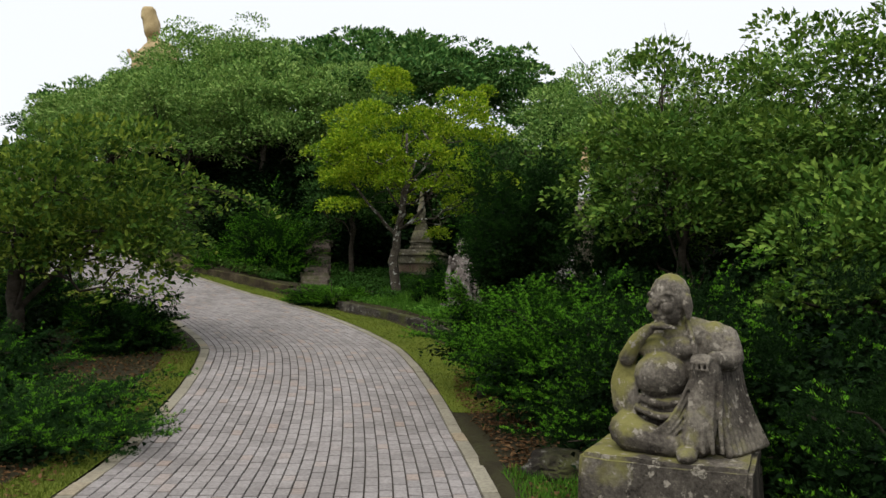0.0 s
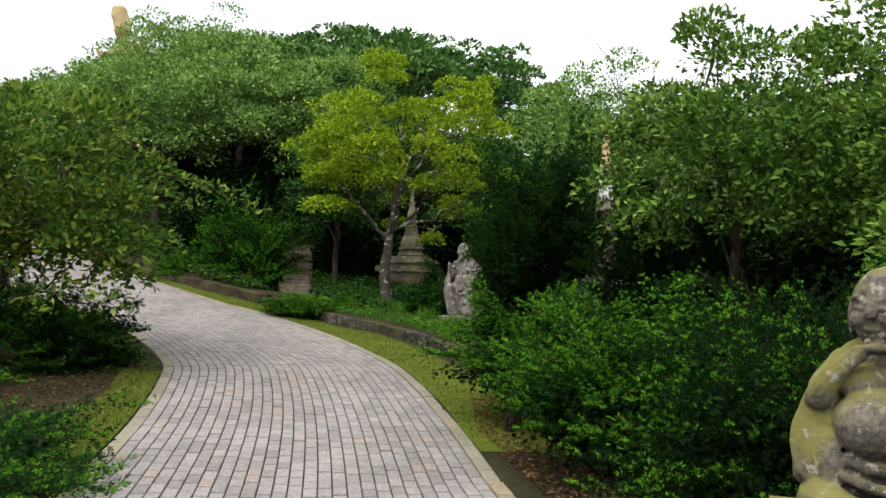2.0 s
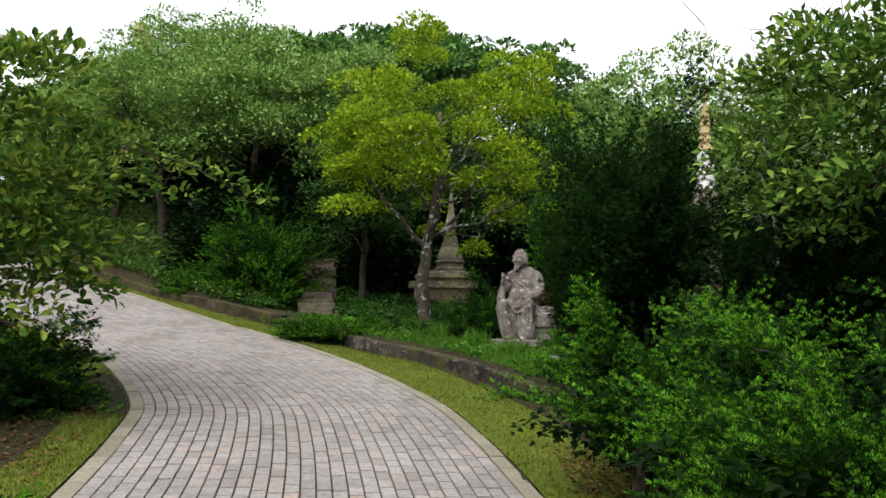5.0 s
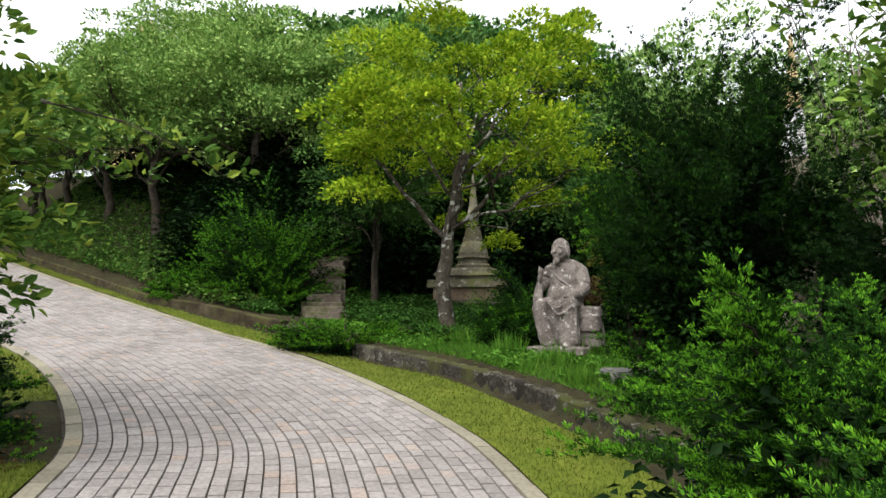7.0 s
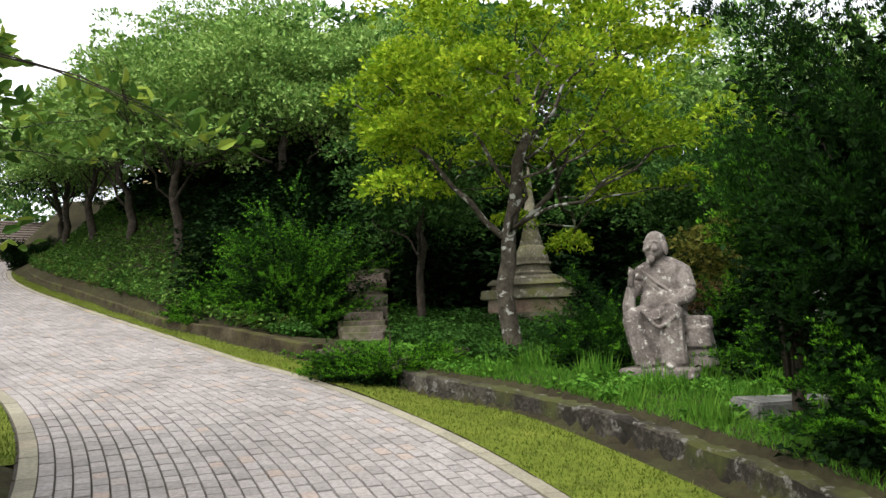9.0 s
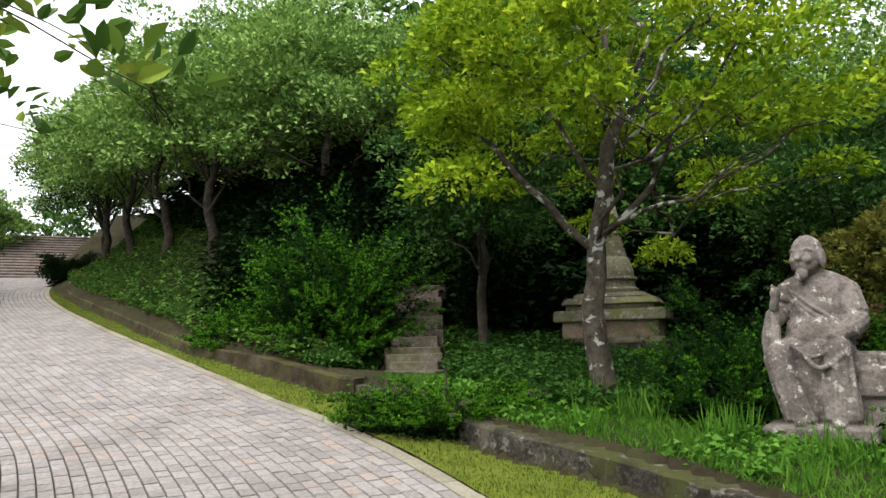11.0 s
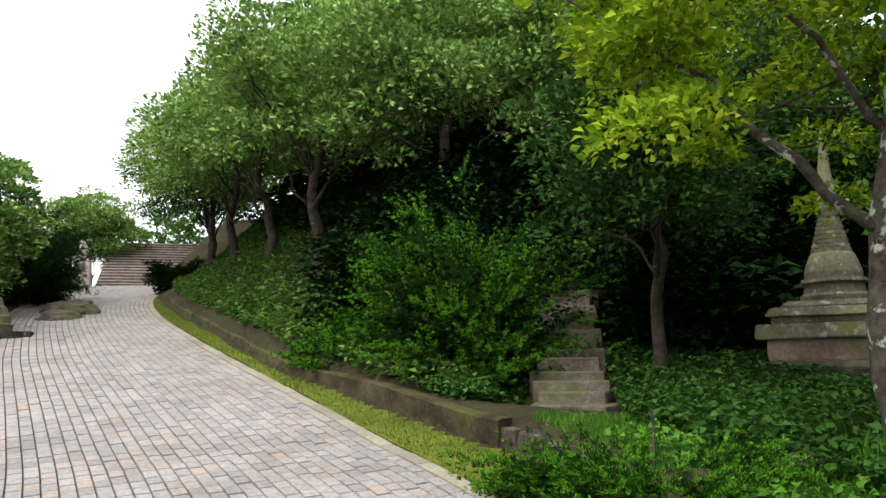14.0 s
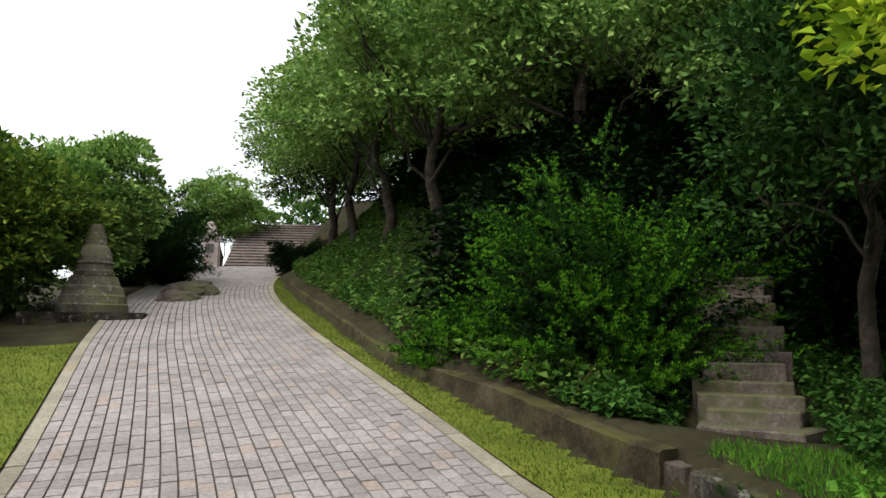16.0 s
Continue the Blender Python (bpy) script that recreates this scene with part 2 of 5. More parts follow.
M_HEDGE = leaves("reddish_shrub", (0.07, 0.04, 0.02), (0.15, 0.085, 0.045), (0.20, 0.17, 0.06), 0.6, 2, 0.2)
M_OLIVE = leaves("yellowing_leaf", (0.06, 0.075, 0.015), (0.16, 0.17, 0.03), (0.28, 0.26, 0.06), 0.5, 1, 0.3)


# ---- the lie of the land ----
KU = [-40, 0.0, 2.1, 5.15, 8.36, 11.04, 13.07, 14.83, 16.06, 22.0, 30.0, 37.0, 45.5, 60.0, 90]
KZ = [0.6, 0.0, -0.11, -0.22, -0.2, -0.01, 0.16, 0.3, 0.43, 1.05, 2.32, 3.38, 4.82, 5.3, 5.5]


def slope(x, y):
    """Height of the paved slope's plane at a place of the plan."""
    return np.interp(0.93 * np.asarray(y, float) - 0.37 * np.asarray(x, float), KU, KZ)


def spline(points, step):
    """Evenly stepped Catmull-Rom curve through plan points."""
    p = np.array(points, float)
    p = np.vstack([2 * p[0] - p[1], p, 2 * p[-1] - p[-2]])
    out = []
    for a, b, c, d in zip(p[:-3], p[1:-2], p[2:-1], p[3:]):
        for s in np.linspace(0, 1, 40, endpoint=False):
            out.append(0.5 * (2 * b + (c - a) * s + (2 * a - 5 * b + 4 * c - d) * s ** 2 + (3 * b - a - 3 * c + d) * s ** 3))
    out = np.array(out + [p[-2]])
    length = np.concatenate([[0], np.cumsum(np.linalg.norm(np.diff(out, axis=0), axis=1))])
    even = np.arange(0, length[-1], step)
    return np.stack([np.interp(even, length, out[:, k]) for k in range(p.shape[1])], 1)


def normals_left(c):
    t = np.gradient(c, axis=0)
    t /= np.linalg.norm(t, axis=1)[:, None]
    return np.stack([-t[:, 1], t[:, 0]], 1)


RIGHT_EDGE = spline([(0.8, -9), (0.75, -3), (0.72, 2), (0.5, 6.5), (0.1, 10.2), (-0.42, 13.2), (-1.05, 15.4), (-2.35, 17.8), (-3.9, 19.95), (-5.4, 21.6), (-7.4, 23.55),
                     (-9.4, 25.45), (-11.4, 27.4), (-15.1, 31.3), (-18.2, 35.2), (-20.8, 39.7), (-22.0, 42.0)], 0.1)
WIDTH = 3.6
PATH_N = normals_left(RIGHT_EDGE)
WALL_FRONT = spline([(1.9, 4.2), (1.75, 7.0), (1.5, 9.5), (1.1, 12.2), (0.55, 14.6), (0.14, 15.74), (-0.26, 16.6), (-0.8, 17.45), (-1.55, 18.3), (-2.4, 19.1), (-3.2, 20.2), (-4.05, 21.3), (-4.9, 22.0),
                     (-5.86, 22.8), (-6.9, 23.65), (-8.6, 25.1), (-12.3, 29.0), (-15.9, 32.9), (-18.6, 36.6), (-20.3, 40.0)], 0.15)
WALL_N = normals_left(WALL_FRONT)


def signed(points, curve, normal):
    """Distance of plan points from a curve, positive on its right-hand side, and the nearest index."""
    dist, near = np.full(len(points), 1e9), np.zeros(len(points), int)
    for i in range(0, len(points), 4000):
        d = np.linalg.norm(points[i:i + 4000, None] - curve[None], axis=2)
        near[i:i + 4000] = d.argmin(1)
        dist[i:i + 4000] = d.min(1)
    side = -np.einsum("ij,ij->i", points - curve[near], normal[near])
    return np.where(dist < 0.6, side, np.where(side >= 0, dist, -dist)), near


def smooth(a, b, v):
    s = np.clip((v - a) / (b - a), 0, 1)
    return s * s * (3 - 2 * s)


def land(x, y):
    """Height of the ground sheet: slope, sunken bed of the path, raised garden behind the low wall, bank and hill."""
    p = np.stack([np.ravel(x), np.ravel(y)], 1).astype(float)
    z = slope(p[:, 0], p[:, 1])
    d, near = signed(p, WALL_FRONT, WALL_N)
    e, _ = signed(p, RIGHT_EDGE, PATH_N)
    along = WALL_FRONT[near, 1]
    z = z - 0.09 * smooth(-0.03, -0.1, e) * smooth(-WIDTH - 0.03, -WIDTH + 0.05, e)
    late = smooth(22.8, 25.5, along)
    early = smooth(6.5, 12.5, along)
    z = z + smooth(0.04, 0.16, d) * (0.26 * early + 0.1 * late)
    z = z + late * 1.6 * smooth(0.1, 4.5, d)
    z = z + np.clip(p[:, 1] - 26.5, 0, 4) ** 2 * 0.06 * smooth(0, 4, d)
    hill = 3.3 * np.exp(-(((p[:, 0] + 2) / 11) ** 2 + ((p[:, 1] - 42) / 11) ** 2))
    z = z + hill * smooth(25, 34, p[:, 1]) * smooth(0.5, 7, d)
    far = np.hypot(p[:, 0], p[:, 1] - 20)
    z = z * (1 - smooth(60, 160, far))
    left = smooth(-WIDTH - 1.0, -WIDTH - 4.5, e)
    z = z - left * (0.5 + 0.5 * smooth(-9, -14, e - 0))
    z = z + 0.02 * np.sin(p[:, 0] * 2.3 + p[:, 1]) * np.sin(p[:, 1] * 1.9) * (1 - smooth(0.1, -0.2, e) * smooth(-WIDTH - 0.2, -WIDTH, e))
    return z.reshape(np.shape(x))


def land1(x, y):
    return float(land(np.array([x]), np.array([y]))[0])


# ---- mesh building ----
def mesh_object(name, verts, faces, material, smooth_faces=False):
    me = bpy.data.meshes.new(name)
    me.from_pydata([tuple(v) for v in verts], [], [tuple(f) for f in faces])
    for m in (material if isinstance(material, (list, tuple)) else [material]):
        me.materials.append(m)
    if smooth_faces:
        me.polygons.foreach_set("use_smooth", np.ones(len(me.polygons), bool))
    me.update()
    return new(name, me)


def part(name, bm, material, parent=None, label="", smooth_faces=False):
    me = bpy.data.meshes.new(name)
    bm.normal_update()
    bm.to_mesh(me)
    bm.free()
    me.materials.append(material)
    if smooth_faces:
        me.polygons.foreach_set("use_smooth", np.ones(len(me.polygons), bool))
    ob = new(name, me)
    ob.parent = parent
    return tagged(ob, label)


def empty(name, m, label, category, group="", kind=""):
    ob = new(name)
    ob.matrix_world = m
    ob.empty_display_size = 0.1
    return tagged(ob, label, category, group, kind)


def leaf_object(name, P, D, N, L, W, material, parent=None, fold=0.25, tips=None, tip_material=None, oval=False):
    """One mesh of folded four-cornered leaves: base P, way D, facing N, length L, width W."""
    k = len(P)
    D = D / np.linalg.norm(D, axis=1)[:, None]
    S = np.cross(D, N)
    S /= np.maximum(np.linalg.norm(S, axis=1), 1e-6)[:, None]
    U = np.cross(S, D)
    L, W = np.broadcast_to(L, k)[:, None], np.broadcast_to(W, k)[:, None]
    if oval:
        V = np.empty((k, 6, 3))
        for i, (a, w) in enumerate(((0, 0), (0.3, 0.46), (0.7, 0.38), (1.0, 0), (0.7, -0.38), (0.3, -0.46))):
            V[:, i] = P + D * L * a + S * W * w + U * W * (fold * abs(w) * 2 - 0.5 * fold * a * a)
        me = bpy.data.meshes.new(name)
        corners = np.arange(k)[:, None, None] * 6
        me.from_pydata(V.reshape(-1, 3), [], np.vstack([(corners + np.array([[0, 1, 2, 3]])).reshape(-1, 4), (corners + np.array([[0, 3, 4, 5]])).reshape(-1, 4)]).tolist())
        me.materials.append(material)
        ob = new(name, me)
        ob.parent = parent
        return ob
    V = np.empty((k, 4, 3))
    V[:, 0] = P
    V[:, 1] = P + D * L * 0.45 + S * W * 0.5 + U * W * fold
    V[:, 2] = P + D * L - U * W * fold * 0.6
    V[:, 3] = P + D * L * 0.45 - S * W * 0.5 + U * W * fold
    me = bpy.data.meshes.new(name)
    me.vertices.add(k * 4)
    me.vertices.foreach_set("co", V.ravel())
    me.loops.add(k * 6)
    me.loops.foreach_set("vertex_index", (np.arange(k)[:, None] * 4 + np.array([0, 1, 2, 0, 2, 3])).ravel())
    me.polygons.add(k * 2)
    me.polygons.foreach_set("loop_start", np.arange(k * 2) * 3)
    me.materials.append(material)
    if tips is not None:
        me.materials.append(tip_material)
        me.polygons.foreach_set("material_index", np.repeat(tips.astype(np.int32), 2))
    me.update(calc_edges=True)
    ob = new(name, me)
    ob.parent = parent
    return ob


def tube(pts, radii, sides=7, cap=True):
    """Vertices and faces of a tapered tube along points."""
    pts, radii = np.array(pts, float), np.array(radii, float)
    t = np.gradient(pts, axis=0)
    t /= np.maximum(np.linalg.norm(t, axis=1), 1e-9)[:, None]
    ref = np.where(np.abs(t[:, 2:3]) > 0.9, [[1.0, 0, 0]], [[0, 0, 1.0]])
    a = np.cross(t, ref)
    a /= np.linalg.norm(a, axis=1)[:, None]
    b = np.cross(t, a)
    ang = np.linspace(0, 2 * math.pi, sides, endpoint=False)
    v = pts[:, None] + radii[:, None, None] * (np.cos(ang)[None, :, None] * a[:, None] + np.sin(ang)[None, :, None] * b[:, None])
    f = [(i * sides + j, i * sides + (j + 1) % sides, (i + 1) * sides + (j + 1) % sides, (i + 1) * sides + j) for i in range(len(pts) - 1) for j in range(sides)]
    if cap:
        f += [tuple(range(sides - 1, -1, -1)), tuple(range((len(pts) - 1) * sides, len(pts) * sides))]
    return v.reshape(-1, 3), f


def join_tubes(tubes):
    verts, faces, n = [], [], 0
    for v, f in tubes:
        verts.append(v)
        faces += [tuple(i + n for i in q) for q in f]
        n += len(v)
    return np.vstack(verts), faces


def bend(a, b, rng, sag=0.0, wobble=0.06, n=9):
    """A slightly crooked line from a to b."""
    a, b = np.array(a, float), np.array(b, float)
    s = np.linspace(0, 1, n)[:, None]
    size = np.linalg.norm(b - a)
    w = rng.normal(0, wobble * size, (n, 3)) * np.sin(s * math.pi)
    w = (w + np.roll(w, 1, 0) + np.roll(w, -1, 0)) / 2.2
    return a + (b - a) * s + w + np.array([0, 0, 1]) * sag * size * np.sin(s * math.pi)


def on_sphere(rng, n):
    v = rng.normal(size=(n, 3))
    return v / np.linalg.norm(v, axis=1)[:, None]


# ---- large structure ----
def stair_height(y):
    return 1.36 + 0.125 * (y - 23.15) / 0.28


def stair_x(y):
    return -3.84 - 0.13 * (y - 23.3)


def ground_height(x, y):
    z = land(x, y)
    inside = smooth(0.95, 0.7, np.abs(x - stair_x(y))) * smooth(22.3, 22.8, y) * smooth(28.3, 27.0, y)
    return np.where(inside > 0, z + inside * (np.minimum(z, stair_height(y) - 0.16) - z), z)


def steps_between(a, b, fine, c, d, n):
    """Grid lines: fine between a and b, growing out to c and d."""
    mid = np.arange(a, b, fine)
    g = np.geomspace(1, 1 + d - b, n) - 1
    h = np.geomspace(1, 1 + a - c, n) - 1
    return np.concatenate([(a - h[:0:-1]), mid, b + g])


def build_ground():
    xs = steps_between(-16, 4.5, 0.14, -900, 900, 42)
    ys = steps_between(-2, 33, 0.16, -900, 900, 42)
    X, Y = np.meshgrid(xs, ys)
    Z = ground_height(X, Y)
    nx, ny = len(xs), len(ys)
    i = (np.arange(ny - 1)[:, None] * nx + np.arange(nx - 1)).ravel()
    ob = mesh_object("ground", np.stack([X, Y, Z], 2).reshape(-1, 3), np.stack([i, i + 1, i + nx + 1, i + nx], 1), M_GROUND, True)
    tagged(ob, "dark garden soil under grass, shrubs and woods", "ground", kind="structure")


build_ground()


def strip(name, left, right, dz, material, label, category):
    """A band of ground between two plan curves, following the slope."""
    v = [(*p, float(slope(*p)) + dz) for pair in zip(left, right) for p in pair]
    f = [(2 * i, 2 * i + 1, 2 * i + 3, 2 * i + 2) for i in range(len(left) - 1)]
    return tagged(mesh_object(name, v, f, material), label, category, kind="structure")


path_bed = strip("path_bed", RIGHT_EDGE + PATH_N * (WIDTH + 0.02), RIGHT_EDGE - PATH_N * 0.02, -0.022, M_JOINT, "sandy bed in the joints of the paved path", "path")


def wall_run(name, curve, normal, height, thick, label, seed, material):
    """A low wall along a plan curve: battered face, chipped top edge."""
    rng = np.random.default_rng(seed)
    v, n = [], len(curve)
    for p, q in zip(curve, -normal):
        z = float(slope(*p))
        j = rng.normal(0, 0.004, (6, 2))
        h = height(p)
        prof = [(0.0, -0.3), (0.0, 0.0), (0.02, h - 0.02), (0.045, h), (thick - 0.02, h + 0.005), (thick, -0.3)]
        for (o, dz), (a, b) in zip(prof, j):
            v.append((*(p + q * (o + a)), z + dz + b))
    f = [(i * 6 + k, i * 6 + k + 1, i * 6 + k + 7, i * 6 + k + 6) for i in range(n - 1) for k in range(5)]
    f += [tuple(range(6)), tuple(range((n - 1) * 6 + 5, (n - 1) * 6 - 1, -1))]
    ob = mesh_object(name, v, f, material)
    return tagged(ob, label, "wall", kind="structure")


cut = int(np.argmin(np.linalg.norm(WALL_FRONT - np.array([-4.05, 21.3]), axis=1)))
begin = int(np.argmin(np.abs(WALL_FRONT[:, 1] - 6.6)))
wall_run("wall_garden", WALL_FRONT[begin:cut + 1], WALL_N[begin:cut + 1], lambda p: 0.21, 0.26, "low mossy concrete retaining wall edging the garden", 3, M_WALL)
wall_run("wall_bank", WALL_FRONT[cut + 2:], WALL_N[cut + 2:], lambda p: 0.27 - 0.09 * float(smooth(22.6, 24.5, p[1])), 0.2, "low crumbling earth-stained wall at the foot of the ivy bank", 4, M_EARTH)


# ---- stone things ----
def box(bm, x0, x1, y0, y1, z0, z1, taper=0.0, bevel=0.015):
    r = bmesh.ops.create_cube(bm, size=1)
    vs = r["verts"]
    for v in vs:
        k = 1 - taper if v.co.z > 0 else 1
        v.co = Vector(((x0 + x1) / 2 + v.co.x * (x1 - x0) * k, (y0 + y1) / 2 + v.co.y * (y1 - y0) * k, z0 + (v.co.z + 0.5) * (z1 - z0)))
    if bevel:
        es = list({e for v in vs for e in v.link_edges})
        bmesh.ops.bevel(bm, geom=es, offset=bevel, segments=2, affect="EDGES")


def rough(bm, amount, scale, seed):
    for v in bm.verts:
        n = noise.noise_vector(v.co * scale + Vector((seed, seed * 2, 0)))
        v.co += n * amount


def flight():
    """Garden stair: landing slab, fanned lower steps, then straight treads up the slope."""
    st = empty("garden_stair", pose(-4.0, 22.6, 1.2), "worn stone garden stair climbing into dark woods", "stair")
    inv = Vector((-4.0, 22.6, 1.2))

    def slab(name, pts, top, thick, seed):
        bm = bmesh.new()
        lo = [bm.verts.new(Vector((x, y, top - thick)) - inv) for x, y in pts]
        hi = [bm.verts.new(Vector((x, y, top)) - inv) for x, y in pts]
        k = len(pts)
        bm.faces.new(hi)
        bm.faces.new(lo[::-1])
        for i in range(k):
            bm.faces.new((lo[i], lo[(i + 1) % k], hi[(i + 1) % k], hi[i]))
        bmesh.ops.recalc_face_normals(bm, faces=bm.faces)
        bmesh.ops.bevel(bm, geom=list(bm.edges), offset=0.014, segments=1, affect="EDGES")
        rough(bm, 0.012, 5, seed)
        part(name, bm, M_STEP, st)

    slab("landing", [(-4.75, 22.0), (-4.1, 21.42), (-3.6, 22.2), (-3.3, 22.6), (-4.3, 22.95)], 1.205, 0.4, 1)
    slab("tread", [(-4.2, 22.84), (-3.38, 22.6), (-3.22, 23.1), (-4.25, 23.4)], 1.32, 0.3, 2)
    slab("tread", [(-4.15, 23.08), (-3.4, 22.98), (-3.36, 23.5), (-4.2, 23.6)], 1.45, 0.3, 3)
    for k in range(13):
        y = 23.3 + 0.28 * k
        x = stair_x(y)
        w = 0.42 + 0.02 * math.sin(k * 2.1)
        j = [0.05 * math.sin(k * 3.7 + i * 2.3) for i in range(4)]
        slab("tread", [(x - w + j[0], y + 0.03 + j[1] * 0.5), (x + w + j[1] * 1.3, y - 0.03 + j[2] * 0.5), (x + w - 0.08 + j[2], y + 0.42), (x - w - 0.08, y + 0.44)], stair_height(y) + 0.12 + 0.3 * j[3], 0.3, 5 + k)


flight()


def stupa(at, turn, label, scale=1.0, red=True):
    """A square-based stone stupa: plinth, block, cornices, ringed bell, neck and spire."""
    s = empty("stupa", pose(*at, 0, 0, turn), label, "stupa", "stone stupas")
    s.scale = (scale,) * 3

    def tier(name, w, z0, z1, mat, taper=0.0):
        bm = bmesh.new()
        box(bm, -w, w, -w, w, z0, z1, taper, 0.02)
        bmesh.ops.subdivide_edges(bm, edges=list(bm.edges), cuts=3, use_grid_fill=True)
        rough(bm, 0.012, 4, w * 7)
        part(name, bm, mat, s)

    def ring(name, profile, mat):
        bm = bmesh.new()
        seg = 28
        rows = [[bm.verts.new((r * math.cos(2 * math.pi * i / seg), r * math.sin(2 * math.pi * i / seg), z)) for i in range(seg)] for r, z in profile]
        for a, b in zip(rows, rows[1:]):
            for i in range(seg):
                bm.faces.new((a[i], a[(i + 1) % seg], b[(i + 1) % seg], b[i]))
        bm.faces.new(rows[-1])
        bm.faces.new(rows[0][::-1])
        rough(bm, 0.008, 6, 2)
        part(name, bm, mat, s, smooth_faces=False)

    tier("plinth", 1.3, -0.35, 0.1, M_WALL)
    if red:
        tier("base_course", 0.98, 0.1, 0.2, M_STUPA)
        tier("block", 0.86, 0.2, 0.5, M_STUPA_RED)
        tier("cornice", 1.0, 0.5, 0.7, M_STUPA, 0.02)
        tier("upper_course", 0.8, 0.7, 0.8, M_STUPA)
        tier("upper_cornice", 0.88, 0.8, 0.93, M_STUPA, 0.1)
        tier("cap_course", 0.68, 0.93, 1.02, M_STUPA, 0.1)
    else:
        ring("base_course", [(0.78, 0.1), (0.8, 0.3), (0.76, 0.33), (0.74, 0.5), (0.7, 0.55), (0.66, 0.72), (0.6, 0.76), (0.52, 0.98)], M_STUPA)
    ring("bell_foot", [(0.46, 1.0), (0.46, 1.1), (0.41, 1.14), (0.39, 1.26), (0.44, 1.29), (0.43, 1.34)], M_STUPA)
    ring("bell", [(0.38, 1.34), (0.38, 1.44), (0.35, 1.56), (0.3, 1.68), (0.27, 1.72)], M_STUPA)
    prof, z, r = [], 1.72, 0.27
    for k in range(8):
        prof += [(r, z), (r, z + 0.055), (r - 0.03, z + 0.06)]
        z, r = z + 0.065, r - 0.018
    ring("ringed_neck", prof, M_STUPA)
    if red:
        ring("spire", [(r, z), (r * 1.25, z + 0.12), (r * 1.3, z + 0.22), (r * 0.9, z + 0.42), (0.08, z + 0.75), (0.04, z + 1.1), (0.015, z + 1.3)], M_STUPA)
    return s


stupa((-0.72, 25.0, 1.55), -12, "mossy square stone stupa with ringed spire among dark trees", 0.87)
stupa((-16.35, 27.0, 2.42), 40, "weathered bell-shaped stone stupa on a low slab beside the path", 0.85, False)


def ball(bm, c, r, rot=(0, 0, 0), seg=16):
    bmesh.ops.create_uvsphere(bm, u_segments=seg, v_segments=seg // 2 + 2, radius=1,
                              matrix=Matrix.LocRotScale(c, Euler([radians(a) for a in rot]), r))


def limb(bm, pts, radii, sides=10):
    """A rounded tube with balls at its joints."""
    p = spline(pts, 0.05) if len(pts) > 2 else np.linspace(pts[0], pts[1], 6)
    r = np.interp(np.linspace(0, 1, len(p)), np.linspace(0, 1, len(radii)), radii)
    v, f = tube(p, r, sides)
    vs = [bm.verts.new(q) for q in v]
    for q in f:
        bm.faces.new([vs[i] for i in q])
    for end, k in ((p[0], r[0]), (p[-1], r[-1])):
        ball(bm, end, (k, k, k), seg=10)


def carve(bm, name, material, at, turn, label, voxel, wear, scale=1.0):
    """Fuses the modelled forms into one worn stone figure."""
    me = bpy.data.meshes.new(name)
    bmesh.ops.recalc_face_normals(bm, faces=bm.faces)
    bm.to_mesh(me)
    bm.free()
    me.materials.append(material)
    ob = new(name, me)
    ob.matrix_world = pose(*at, 0, 0, turn) @ Matrix.Diagonal((scale, scale, scale, 1))
    r = ob.modifiers.new("fuse", "REMESH")
    r.mode, r.voxel_size, r.use_smooth_shade = "VOXEL", voxel, True
    s = ob.modifiers.new("soften", "SMOOTH")
    s.factor, s.iterations = 0.5, 1
    t = bpy.data.textures.new(name + "_wear", "CLOUDS")
    t.noise_scale = 0.09
    d = ob.modifiers.new("wear", "DISPLACE")
    d.texture, d.strength, d.mid_level = t, wear, 0.5
    return tagged(ob, label, "statue")


def face(bm, c, turn, k, beard=False):
    """A head with brow, eyes, nose, cheeks, mouth and long ears, turned to one side."""
    m = Matrix.Translation(c) @ Euler((0, 0, radians(turn))).to_matrix().to_4x4()

    def b(x, y, z, rx, ry, rz):
        ball(bm, m @ Vector((x * k, y * k, z * k)), (rx * k, ry * k, rz * k), (0, 0, turn), 12)

    def l(pts, radii):
        limb(bm, [tuple(m @ Vector(p) * 1.0) for p in [(x * k, y * k, z * k) for x, y, z in pts]], [r * k for r in radii], 7)

    b(0, 0, 0.02, 0.132, 0.15, 0.165)
    b(0, -0.035, -0.075, 0.11, 0.1, 0.1)
    for s in (-1, 1):
        b(s * 0.06, -0.11, -0.045, 0.045, 0.034, 0.04)
        b(s * 0.14, 0.01, -0.04, 0.022, 0.04, 0.09)
        l([(s * 0.03, -0.14, 0.035), (s * 0.075, -0.128, 0.05), (s * 0.11, -0.09, 0.03)], [0.008, 0.011, 0.008])
        l([(s * 0.035, -0.14, -0.002), (s * 0.065, -0.135, 0.004), (s * 0.095, -0.11, -0.004)], [0.007, 0.009, 0.007])
    l([(0, -0.14, 0.02), (0, -0.155, -0.02), (0, -0.16, -0.045)], [0.013, 0.017, 0.025])
    l([(-0.055, -0.115, -0.08), (0, -0.135, -0.097), (0.055, -0.115, -0.08)], [0.007, 0.01, 0.007])
    l([(-0.04, -0.115, -0.115), (0, -0.13, -0.122), (0.04, -0.115, -0.115)], [0.007, 0.01, 0.007])
    b(0, -0.095, -0.15, 0.05, 0.038, 0.032)
    if beard:
        b(0, -0.11, -0.18, 0.06, 0.045, 0.06)


